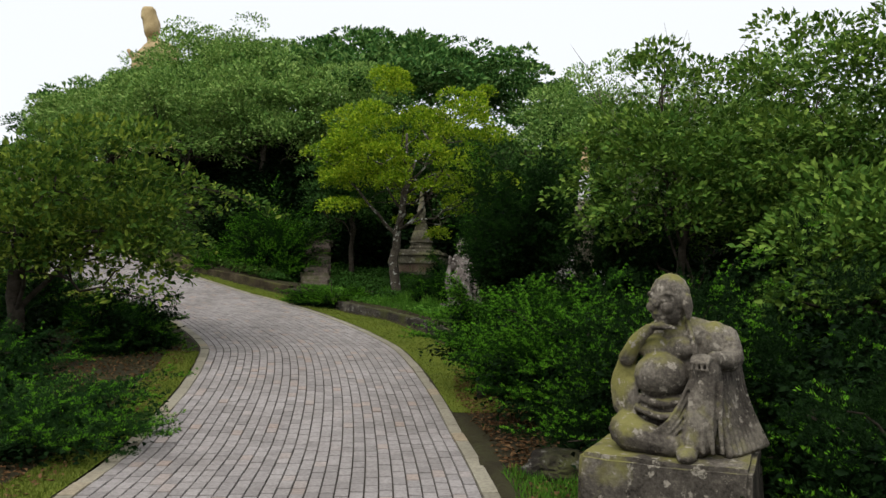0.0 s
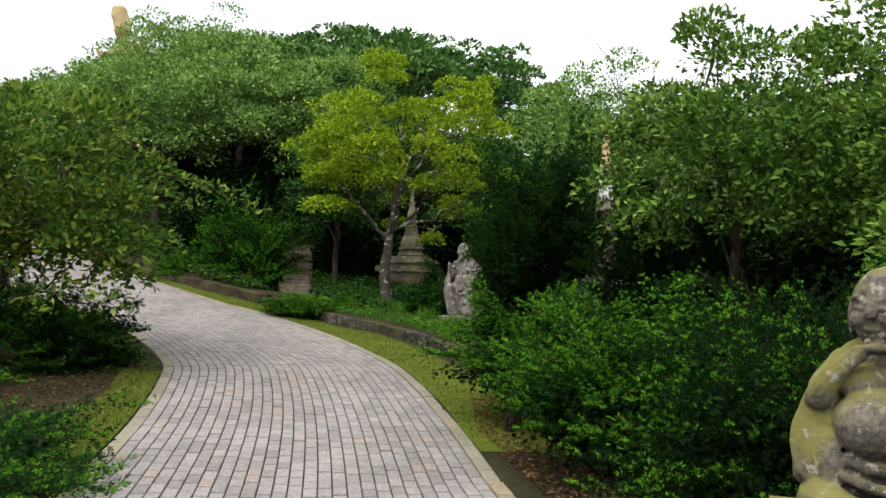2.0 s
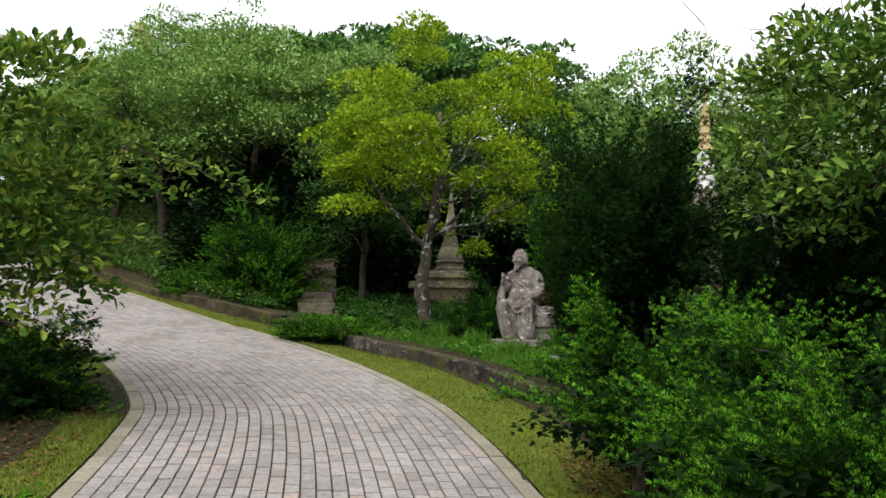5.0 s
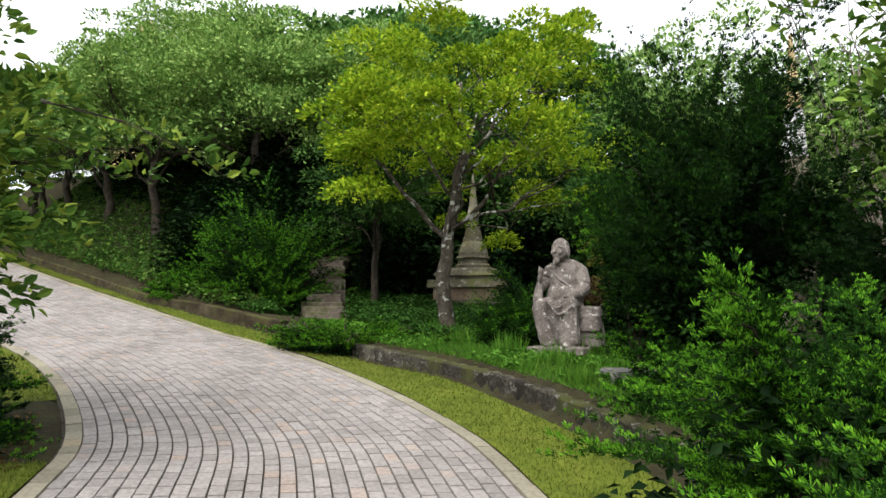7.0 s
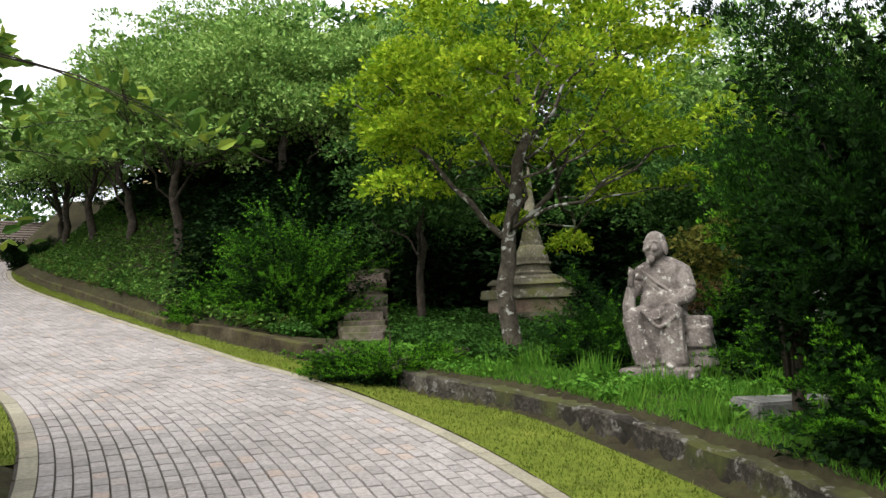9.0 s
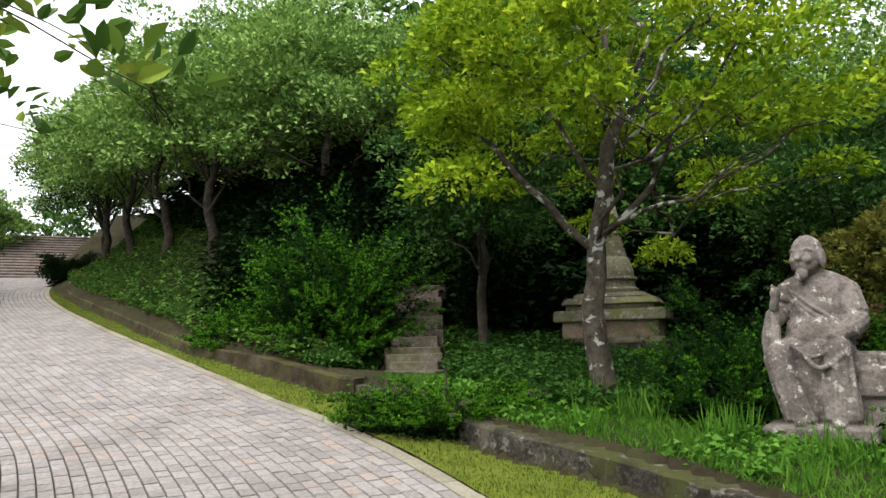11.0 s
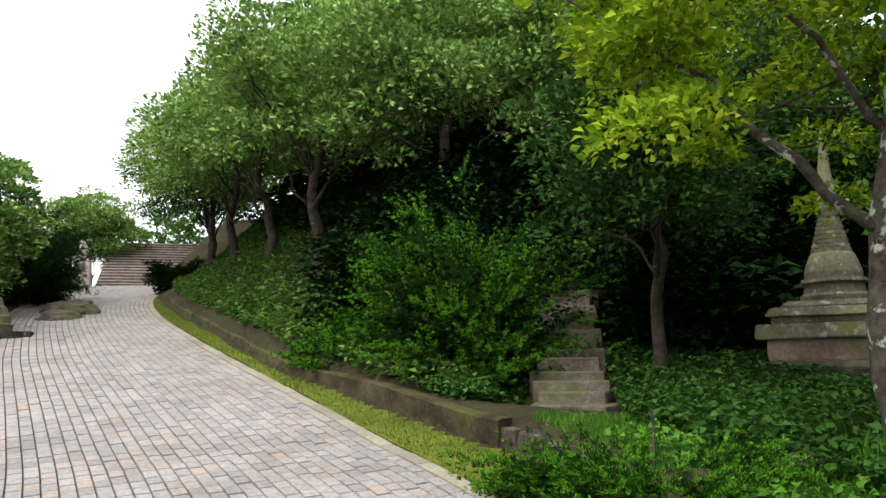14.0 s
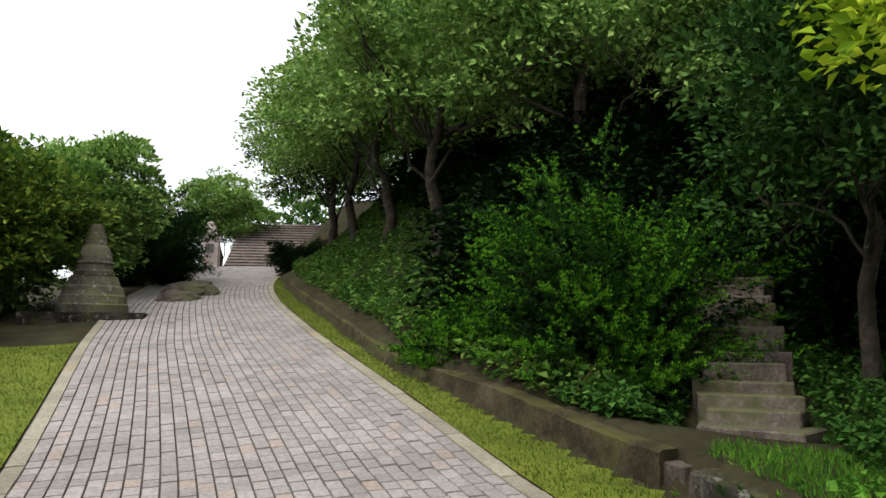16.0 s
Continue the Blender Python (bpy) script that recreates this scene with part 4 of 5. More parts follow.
def juniper(base, rx, ry, h, boughs, label, seed, material=None, tip=None, size=0.026, name="juniper", rise=(0.0, 1.25), tip_share=0.5, rope=0.36, group="spreading junipers", ropes=11, tufts=8, each=13, lean=(0, 0, 0), core=1.0, thick=0.036):
    """A juniper: arching boughs carry tapering, upturned ropes of scale-leaf tufts over filler leaves coloured dark as
    shade.
    """
    rng = np.random.default_rng(seed)
    material, tip = material or M_JUN, tip or M_JUN_TIP
    t = empty(name, pose(*base), label, "shrub", group)
    az = rng.uniform(0, 2 * math.pi, boughs)
    el = np.arcsin(rng.uniform(math.sin(rise[0]), math.sin(rise[1]), boughs))
    lump = np.array([noise.noise(Vector((math.cos(a) * 1.7, math.sin(a) * 1.7, e * 2 + seed))) for a, e in zip(az, el)])
    r = rng.uniform(0.55, 1.0, boughs) * (1 + 0.45 * lump) * np.where((rng.uniform(0, 1, boughs) < 0.2) & (el > 0.45), 1.3, 1.0)
    end = np.stack([rx * np.cos(az) * np.cos(el), ry * np.sin(az) * np.cos(el), h * np.sin(el)], 1) * r[:, None] + np.array([0, 0, 0.12])
    end = end + np.array(lean) * r[:, None]
    start = end * np.array([0.12, 0.12, 0.2])
    mid = start + (end - start) * np.array([0.5, 0.5, 1.08])

    def on(s):
        s = s[..., None]
        return (1 - s) ** 2 * start[:, None] + 2 * s * (1 - s) * mid[:, None] + s * s * end[:, None]

    # ropes that leave the boughs to both sides, the last ones carrying the bough on
    shape = (boughs, ropes)
    local = (np.arange(ropes) + rng.uniform(0, 0.9, shape)) / ropes
    s = 0.4 + 0.6 * local
    axis = on(s + 0.02) - on(s - 0.02)
    axis /= np.maximum(np.linalg.norm(axis, axis=2), 1e-6)[..., None]
    side = np.cross(axis, np.array([0, 0, 1.0]))
    side /= np.maximum(np.linalg.norm(side, axis=2), 1e-6)[..., None]
    up = np.cross(side, axis)
    sgn = rng.choice([-1.0, 1.0], shape) * (1.15 - local)
    way = axis * 0.85 + side * sgn[..., None] * 0.6 + up * rng.uniform(-0.15, 0.22, shape)[..., None] + rng.normal(0, 0.1, (*shape, 3))
    way /= np.linalg.norm(way, axis=2)[..., None]
    long = rope * rng.uniform(0.55, 1.25, shape) * (1.15 - 0.4 * local)
    foot = on(s)
    # tufts along each rope
    f = (np.arange(tufts) + rng.uniform(0, 1, (*shape, tufts))) / tufts
    spread = thick * (1.15 - 0.85 * f) * rng.uniform(0.3, 1, f.shape)
    around = on_sphere(rng, f.size).reshape(*f.shape, 3)
    around[..., 2] = np.where(around[..., 2] < -0.3, -around[..., 2], around[..., 2])
    lift = np.array([0, 0, 1.0])
    place = foot[:, :, None] + way[:, :, None] * (long[..., None] * f)[..., None] + lift * (0.2 * long[..., None] * f ** 2)[..., None] + around * spread[..., None]
    tuft_way = way[:, :, None] * 0.7 + around * 0.7 + lift * 0.35
    # leaves of each tuft
    k = f.size * each
    burst = on_sphere(rng, k)
    P = np.repeat(place.reshape(-1, 3), each, 0) + burst * size * rng.uniform(0.1, 0.75, (k, 1))
    D = np.repeat(tuft_way.reshape(-1, 3), each, 0) * 0.9 + burst * 0.8
    N = burst + rng.normal(0, 0.3, (k, 3)) + lift * 0.6
    # young tips at rope ends; top light painted in by leaving undersides dark
    fresh = rng.uniform(0, 1, (*shape, 1)) < tip_share * (0.35 + 1.1 * local[..., None])
    tips = np.repeat((fresh & (rng.uniform(0, 1, f.shape) < 0.3 + 0.8 * f)).reshape(-1), each) & (burst[:, 2] > -0.35)
    L = size * rng.uniform(0.7, 1.4, k)
    leaf_object("foliage", P, D, N, L, L * 0.3, material, t, 0.2, tips, tip)
    # added near-black filler leaves, standing in for the shade between the boughs
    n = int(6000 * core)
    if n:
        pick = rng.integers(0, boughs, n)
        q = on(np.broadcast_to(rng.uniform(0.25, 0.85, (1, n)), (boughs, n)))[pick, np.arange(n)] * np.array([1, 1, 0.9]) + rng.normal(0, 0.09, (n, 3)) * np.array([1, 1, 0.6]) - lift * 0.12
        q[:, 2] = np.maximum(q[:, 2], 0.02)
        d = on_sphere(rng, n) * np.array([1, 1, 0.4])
        leaf_object("shade_filler_foliage", q, d, lift + rng.normal(0, 0.5, (n, 3)), 0.085, 0.05, M_SHADE, t)
    for i in rng.choice(boughs, min(8, boughs), replace=False):
        q = on(np.broadcast_to(np.linspace(0, 0.97, 7), (boughs, 7)))[i]
        part_mesh(t, "stem", [tube(q, np.linspace(0.018, 0.005, 7), 5)], M_BARK_DARK)
    part_mesh(t, "trunk", [tube(np.array([(0, 0, -0.2), (0.02, 0.01, 0.15), (0.03, 0.0, h * 0.45)]), [0.07, 0.06, 0.03], 7)], M_BARK_DARK)
    return t


# bright yellow-green tree in the garden
tree((-1.25, 20.2, 0.95), (0.35, 0.3, 3.65), (2.5, 2.4, 2.25), 112, 250, 0.088, M_YELLOW, "broad yellow-green tree with white lichen on its pale trunk", 21, 0.14, 1.9, 13, M_BARK, 0.42, low=-0.66, sub=4, fill=9, shell=0.6, wide=0.6)

# overhanging tree at the bend
tree((-7.2, 12.8, 0.0), (0.45, 0.5, 2.45), (2.45, 2.3, 1.55), 150, 110, 0.115, M_LEFT, "broad-leaved tree leaning over the bend of the path", 33, 0.16, 1.0, 12, M_BARK_DARK, 0.48, low=-0.75, sub=4, oval=True,
     extra=[(3.7, 1.55, 2.85), (4.02, 1.65, 2.65), (3.35, 1.5, 2.95), (2.95, 1.9, 3.05), (2.6, 2.3, 3.2), (2.7, 1.2, 2.9), (2.9, 1.4, 2.6), (2.5, 1.8, 2.85), (3.05, 2.2, 2.75), (2.3, 1.0, 3.3), (2.2, 2.0, 3.5)])

# trees over the spreading junipers
for k, (b, c, r, n, m, lab) in enumerate([
        ((4.2, 12.9, -0.1), (0, 0, 3.5), (2.1, 1.9, 1.9), 190, M_RIGHT, "fresh green leafy tree behind spreading junipers"),
        ((6.4, 10.9, -0.1), (0, 0, 3.6), (2.2, 2.0, 2.1), 190, M_RIGHT, "tall fresh green leafy tree behind the stone statue"),
        ((7.2, 15.2, 0.0), (0, 0, 3.9), (2.3, 2.2, 2.2), 170, M_MID, "tall green leafy tree at the garden's edge"),
        ((5.2, 8.8, -0.1), (0, 0, 1.9), (1.4, 1.2, 1.0), 150, M_RIGHT, "young leafy tree with fresh pale leaves")]):
    tree(b, c, r, n * 55 // 100, 130, 0.11, m, lab, 40 + k, 0.09, 1.0, 10, M_BARK_DARK, 0.5, "leafy trees", low=-0.8)


def bare_shrub(base, h, seed, label):
    rng = np.random.default_rng(seed)
    t = empty("bare_tree", pose(*base), label, "tree", "leafless trees")
    for _ in range(9):
        end = np.array([rng.normal(0, 0.3 * h), rng.normal(0, 0.3 * h), h * rng.uniform(0.75, 1.05)])
        b = bend((0, 0, -0.2), end, rng, 0, 0.05, 10)
        tubes = [tube(b, np.linspace(0.035, 0.005, 10), 6)]
        for _ in range(12):
            s = rng.integers(4, 10)
            tubes.append(tube(bend(b[s], b[s] + rng.normal(0, 0.16, 3) * h * 0.6 + np.array([0, 0, 0.14 * h]), rng, 0, 0.08, 5), np.linspace(0.01, 0.003, 5), 4))
        part_mesh(t, "limb", tubes, M_TWIG)
    return t


bare_shrub((4.4, 16.6, 0.2), 5.2, 5, "leafless grey twiggy tree among green crowns")
bare_shrub((6.0, 19.5, 0.8), 5.4, 6, "leafless grey twiggy tree among green crowns")

# woods behind the garden and along the bank
WOODS = [((-9.5, 28.8), 3.6, 4.3, 2.5, M_MID), ((-12.2, 31.6), 3.4, 4.0, 2.4, M_MID), ((-14.6, 34.0), 3.4, 3.9, 2.3, M_MID), ((-17.0, 36.4), 3.2, 3.6, 2.5, M_MID),
         ((-6.6, 28.2), 2.9, 3.8, 2.3, M_MID), ((-4.0, 29.6), 2.6, 3.6, 2.3, M_MID), ((-1.2, 29.0), 2.6, 4.0, 2.3, M_DEEP), ((1.6, 28.0), 2.4, 3.8, 2.3, M_DEEP), ((4.4, 27.0), 2.6, 3.8, 2.4, M_DEEP),
         ((7.6, 25.5), 3.0, 4.0, 2.6, M_MID), ((-2.9, 24.0), 2.5, 2.6, 1.25, M_DEEP), ((2.6, 24.4), 2.0, 3.0, 1.7, M_DEEP), ((-11.0, 34.5), 3.4, 4.0, 2.6, M_MID), ((-8.0, 32.0), 3.0, 3.8, 2.5, M_MID),
         ((10.5, 21.5), 3.0, 4.2, 2.7, M_MID), ((-19.0, 39.5), 3.0, 3.4, 2.2, M_DEEP), ((5.5, 29.5), 4.4, 4.6, 2.8, M_MID), ((9.4, 28.5), 4.4, 4.6, 2.8, M_MID)]
for k, ((x, y), hc, hr, r, m) in enumerate(WOODS):
    big = r > 2
    tree((x, y, land1(x, y) - 0.05), (0, -0.3, hc), (r, r, hr * 0.52), 105 if big else 80, 130, 0.13 if big else 0.10, m, "dark-trunked evergreen tree of the shady bank", 60 + k, 0.14 if big else 0.09, 1.1, 8, M_BARK_DARK, 0.66 if big else 0.42, "woodland trees", low=-0.7)

for k, ((x, y), hc, hr, r, m, lab) in enumerate([
        ((-19.8, 26.6), 1.9, 1.8, 1.9, M_MID, "grey-green leafy tree behind the bell-shaped stupa"), ((-19.6, 29.6), 2.2, 1.8, 1.7, M_MID, "grey-green leafy tree behind the bell-shaped stupa"),
        ((-28.2, 43.8), 3.2, 1.6, 1.9, M_MID, "small round-headed tree beside the granite stairs"), ((-16.4, 22.4), 1.7, 1.4, 1.5, M_LEFT, "leafy tree at the lawn's edge"), ((-17.9, 25.7), 2.1, 1.5, 1.8, M_LEFT, "dark leafy tree overhanging the bell-shaped stupa")]):
    tree((x, y, land1(x, y) - 0.05), (0, 0, hc), (r, r, hr), 150, 110, 0.15, m, lab, 90 + k, 0.1, 1.0, 7, M_BARK_DARK, 0.5, "roadside trees", low=-0.9)
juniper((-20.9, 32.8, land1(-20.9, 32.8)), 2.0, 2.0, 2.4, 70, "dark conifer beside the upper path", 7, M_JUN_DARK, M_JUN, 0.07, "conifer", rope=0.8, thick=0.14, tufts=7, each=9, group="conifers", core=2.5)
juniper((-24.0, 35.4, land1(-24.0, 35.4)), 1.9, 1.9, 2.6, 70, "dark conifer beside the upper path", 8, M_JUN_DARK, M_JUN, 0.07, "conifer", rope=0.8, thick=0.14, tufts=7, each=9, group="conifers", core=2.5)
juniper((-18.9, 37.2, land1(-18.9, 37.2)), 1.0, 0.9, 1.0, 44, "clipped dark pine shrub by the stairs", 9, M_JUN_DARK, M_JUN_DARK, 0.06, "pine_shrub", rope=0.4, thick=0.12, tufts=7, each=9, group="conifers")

# junipers of the garden
juniper((1.55, 9.2, -0.1), 1.5, 1.5, 1.15, 110, "bright green spreading juniper beside the path", 101, tip_share=0.62, size=0.022, tufts=10, each=15, thick=0.03, rise=(0.25, 1.15), lean=(-0.15, 0.1, 0.05))
juniper((1.2, 11.4, 0.05), 1.3, 1.35, 1.25, 100, "bright green spreading juniper overhanging the low wall", 102, tip_share=0.62, size=0.022, tufts=10, each=15, thick=0.03, rise=(0.25, 1.15), lean=(-0.15, 0.1, 0.05))
juniper((0.55, 10.9, 0.05), 0.2, 0.2, 1.6, 7, "young upright juniper shoot beside the lawn strip", 122, tip_share=0.9, size=0.024, rise=(1.1, 1.5), ropes=16, rope=0.26, core=0.05, lean=(-0.5, -0.15, 0))
# darker foliage colour here carries the shade of the trees above
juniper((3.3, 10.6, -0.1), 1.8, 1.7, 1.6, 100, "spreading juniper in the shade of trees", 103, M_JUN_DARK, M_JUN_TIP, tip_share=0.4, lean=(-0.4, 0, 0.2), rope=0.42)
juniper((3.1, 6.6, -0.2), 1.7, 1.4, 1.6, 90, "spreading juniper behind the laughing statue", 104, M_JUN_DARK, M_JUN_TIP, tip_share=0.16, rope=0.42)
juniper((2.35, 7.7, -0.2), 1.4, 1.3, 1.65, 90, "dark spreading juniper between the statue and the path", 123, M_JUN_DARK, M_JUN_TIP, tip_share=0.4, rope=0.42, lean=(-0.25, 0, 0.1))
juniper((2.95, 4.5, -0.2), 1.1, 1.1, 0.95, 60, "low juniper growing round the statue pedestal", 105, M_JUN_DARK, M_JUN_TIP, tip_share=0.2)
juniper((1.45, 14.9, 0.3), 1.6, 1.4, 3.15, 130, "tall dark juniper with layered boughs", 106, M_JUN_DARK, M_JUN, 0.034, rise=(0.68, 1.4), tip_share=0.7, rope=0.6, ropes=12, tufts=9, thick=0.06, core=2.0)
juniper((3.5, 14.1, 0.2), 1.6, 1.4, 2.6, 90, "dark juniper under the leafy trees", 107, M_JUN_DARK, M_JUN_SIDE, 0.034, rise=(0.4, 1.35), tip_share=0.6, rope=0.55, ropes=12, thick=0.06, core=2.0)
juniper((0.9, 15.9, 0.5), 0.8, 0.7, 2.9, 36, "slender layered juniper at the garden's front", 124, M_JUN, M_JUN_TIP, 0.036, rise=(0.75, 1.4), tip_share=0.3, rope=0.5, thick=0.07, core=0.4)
juniper((1.5, 15.0, 0.5), 1.15, 0.9, 0.6, 44, "low juniper spreading over the garden grass", 108)
juniper((2.0, 18.4, 0.75), 1.0, 0.6, 0.55, 40, "low juniper beside the seated sage", 109)
juniper((-0.25, 19.3, 0.85), 0.55, 0.5, 0.5, 34, "low juniper between the bright tree and the sage", 125, tip_share=0.3)
juniper((0.2, 20.7, 0.95), 1.0, 0.7, 0.95, 40, "low dark juniper behind the bright tree", 110, M_JUN_SIDE, M_JUN_TIP, tip_share=0.2)
juniper((1.7, 20.2, 1.0), 0.6, 0.6, 1.1, 34, "small upright juniper behind the sage", 111)
juniper((-5.25, 24.3, 1.2), 1.85, 1.35, 2.35, 150, "large feathery juniper filling the foot of the stair", 112, size=0.03, rope=0.55, ropes=12, tufts=9, rise=(0.02, 1.2), thick=0.042, tip_share=0.55, core=2.6, lean=(0.05, 0, 0.15))
juniper((-7.0, 24.7, 1.5), 0.95, 0.7, 0.85, 60, "bright juniper trailing over the bank", 113, tip_share=0.7, size=0.036, rope=0.4)
juniper((-2.85, 19.75, 0.72), 1.15, 0.5, 0.42, 60, "low sprawling juniper branch over the wall edge", 114, rise=(0.05, 0.9), tip_share=0.85, size=0.026, core=0.5)
juniper((-4.6, 8.0, -0.3), 1.65, 1.7, 0.5, 110, "low juniper spreading onto the paving", 115, M_JUN_SIDE, M_JUN_TIP, tip_share=0.45, rise=(0.02, 1.2), lean=(0.3, 0, 0.05))
juniper((-6.6, 10.6, -0.3), 1.9, 1.6, 1.0, 90, "blue-green juniper in the shade", 116, M_JUN_SIDE, M_JUN_TIP, tip_share=0.3, core=1.5)
juniper((-5.55, 13.6, 0.0), 1.15, 1.15, 1.25, 110, "rounded dark juniper at the path edge", 117, M_JUN_SIDE, M_JUN_TIP, tip_share=0.3, rise=(0.02, 1.35), rope=0.3, core=1.5)
juniper((-5.6, 6.6, -0.4), 1.6, 1.4, 0.6, 80, "low juniper on the dark soil", 118, M_JUN_SIDE, M_JUN_TIP, tip_share=0.4)
juniper((-8.4, 15.7, 0.1), 1.5, 1.4, 1.5, 60, "shaded juniper behind the overhanging tree", 119, M_JUN_SIDE, M_JUN_TIP, 0.04, tip_share=0.2, rope=0.45)
juniper((-10.6, 18.4, 0.4), 1.6, 1.5, 1.4, 60, "shaded juniper behind the overhanging tree", 120, M_JUN_SIDE, M_JUN_TIP, 0.04, tip_share=0.2, rope=0.45)

# other shrubs
tree((2.3, 21.8, 1.2), (0, 0, 1.1), (0.9, 0.8, 0.8), 90, 36, 0.10, M_OLIVE, "yellowing shrub beside the grey rock", 131, 0.04, 0.3, 7, M_BARK_DARK, 0.26, name="shrub", low=-0.8)
tree((1.55, 21.0, 1.1), (0, 0, 0.6), (0.6, 0.45, 0.25), 50, 40, 0.06, M_HEDGE, "reddish-brown clipped shrub behind the sage", 132, 0.03, 0.2, 5, M_BARK_DARK, 0.18, name="shrub", low=-0.8)

# log on the garden grass
rng = np.random.default_rng(4)
log = empty("fallen_log", pose(-2.6, 19.9, 0.95), "mossy cut log lying in the garden grass", "log")
part_mesh(log, "stem", [tube(bend((-0.6, -0.2, -0.02), (0.62, 0.12, 0.12), rng, 0.04, 0.03, 10), np.linspace(0.05, 0.075, 10), 9), tube(bend((0.5, 0.1, 0.1), (0.8, 0.16, 0.17), rng, 0, 0.02, 5), [0.07, 0.11, 0.12, 0.11, 0.07], 9)], M_BARK_DARK)
part_mesh(log, "twig", [tube(bend((-0.3, -0.1, 0.02), (-0.28, -0.02, 0.5), rng, 0.1, 0.12, 7), np.linspace(0.02, 0.008, 7), 5)], M_BARK_DARK)


# wooded hill
def hill_woods():
    rng = np.random.default_rng(77)
    P, D, N, L = [], [], [], []
    spots = []
    while len(spots) < 130:
        x, y = rng.uniform(-30, 24), rng.uniform(30.5, 50)
        d, near = signed(np.array([[x, y]]), WALL_FRONT, WALL_N)
        if (d[0] < 3.5 and y < 46) or any((x - a) ** 2 + (y - b) ** 2 < 2.6 for a, b in spots):
            continue
        spots.append((x, y))
    for x, y in spots:
        z = land1(x, y)
        r = rng.uniform(1.5, 2.5)
        c = np.array([x, y, z + 2.2 + r * 0.3])
        d = on_sphere(rng, 40)
        d = d[d[:, 2] > -0.35]
        for q in d * np.array([r, r, r * 0.6]) * rng.uniform(0.8, 1.05, (len(d), 1)):
            n = 38
            o = on_sphere(rng, n)
            o[:, 2] = np.abs(o[:, 2])
            off = o * np.array([0.55, 0.55, 0.26]) * rng.uniform(0.6, 1, (n, 1))
            P.append(c + q + off)
            D.append(o + 0.3 * q / r + rng.normal(0, 0.4, (n, 3)))
            N.append(np.array([0, 0, 0.5]) + o + 0.3 * q / r + rng.normal(0, 0.25, (n, 3)))
            L.append(rng.uniform(0.18, 0.33, n))
    P = np.vstack(P)
    L = np.concatenate(L)
    ob = leaf_object("hill_woods", P, np.vstack(D), np.vstack(N), L, L * 0.55, M_HILL)
    tagged(ob, "dense green tree canopy covering the hill", "woods", kind="stuff")


hill_woods()


# ---- grass, ground cover and litter ----
def scatter(n, x0, x1, y0, y1, keep, seed):
    rng = np.random.default_rng(seed)
    p = np.stack([rng.uniform(x0, x1, n), rng.uniform(y0, y1, n)], 1)
    e, _ = signed(p, RIGHT_EDGE, PATH_N)
    d, near = signed(p, WALL_FRONT, WALL_N)
    k = keep(p[:, 0], p[:, 1], e, d, WALL_FRONT[near, 1])
    p = p[k]
    return np.column_stack([p, ground_height(p[:, 0], p[:, 1])]), rng


def blades(name, pts, rng, length, width, material, label, lean=0.35):
    n = len(pts)
    D = np.array([0, 0, 1.0]) + rng.normal(0, lean, (n, 3))
    N = rng.normal(0, 1, (n, 3)) * np.array([1, 1, 0.2])
    L = length * rng.uniform(0.5, 1.3, n)
    ob = leaf_object(name, pts - np.array([0, 0, 0.01]), D, N, L, width * rng.uniform(0.7, 1.3, n), material)
    return tagged(ob, label, "grass", kind="stuff")


def flat_leaves(name, pts, rng, length, wide, lift, material, label, category="plants"):
    n = len(pts)
    D = rng.normal(0, 1, (n, 3)) * np.array([1, 1, 0.25])
    N = np.array([0, 0, 1.0]) + rng.normal(0, 0.35, (n, 3))
    L = length * rng.uniform(0.6, 1.3, n)
    q = pts + np.array([0, 0, 1]) * (rng.uniform(0.1, 1, (n, 1)) * lift)
    ob = leaf_object(name, q, D, N, L, L * wide, material)
    return tagged(ob, label, category, kind="stuff")


def turf(name, lo, hi, n, seed, label, length):
    """A strip of lawn between two offsets from the right edge of the path: turf and its blades."""
    rng = np.random.default_rng(seed)
    i0, i1 = lo[0], hi[0]
    idx = np.arange(i0, i1)
    a = RIGHT_EDGE[idx] - PATH_N[idx] * lo[1]
    b = RIGHT_EDGE[idx] - PATH_N[idx] * hi[1]
    reach = np.linspace(0.02, 1, 40)
    inside = np.stack([signed(a + (b - a) * q, WALL_FRONT, WALL_N)[0] < 0.01 for q in reach])
    b = a + (b - a) * np.where(inside.all(0), 1.0, reach[np.argmin(inside, axis=0)])[:, None]
    c = [a + (b - a) * f for f in np.linspace(0, 1, 9)]
    v = np.concatenate([np.column_stack([q, ground_height(q[:, 0], q[:, 1]) + 0.006]) for q in c])
    m = len(idx)
    f = [(k * m + j, k * m + j + 1, (k + 1) * m + j + 1, (k + 1) * m + j) for k in range(8) for j in range(m - 1)]
    tagged(mesh_object(name + "_turf", v, f, M_TURF, True), label, "lawn", kind="structure")
    k = rng.uniform(i0, i1 - 1, n)
    o = lo[1] + (hi[1] - lo[1]) * rng.uniform(0, 1, n)
    p = np.stack([np.interp(k, np.arange(len(RIGHT_EDGE)), RIGHT_EDGE[:, q] - 0) for q in (0, 1)], 1) - PATH_N[k.astype(int)] * o[:, None]
    d, _ = signed(p, WALL_FRONT, WALL_N)
    p = p[d < -0.01]
    blades(name, np.column_stack([p, ground_height(p[:, 0], p[:, 1])]), rng, length, 0.009, M_LAWN, label)


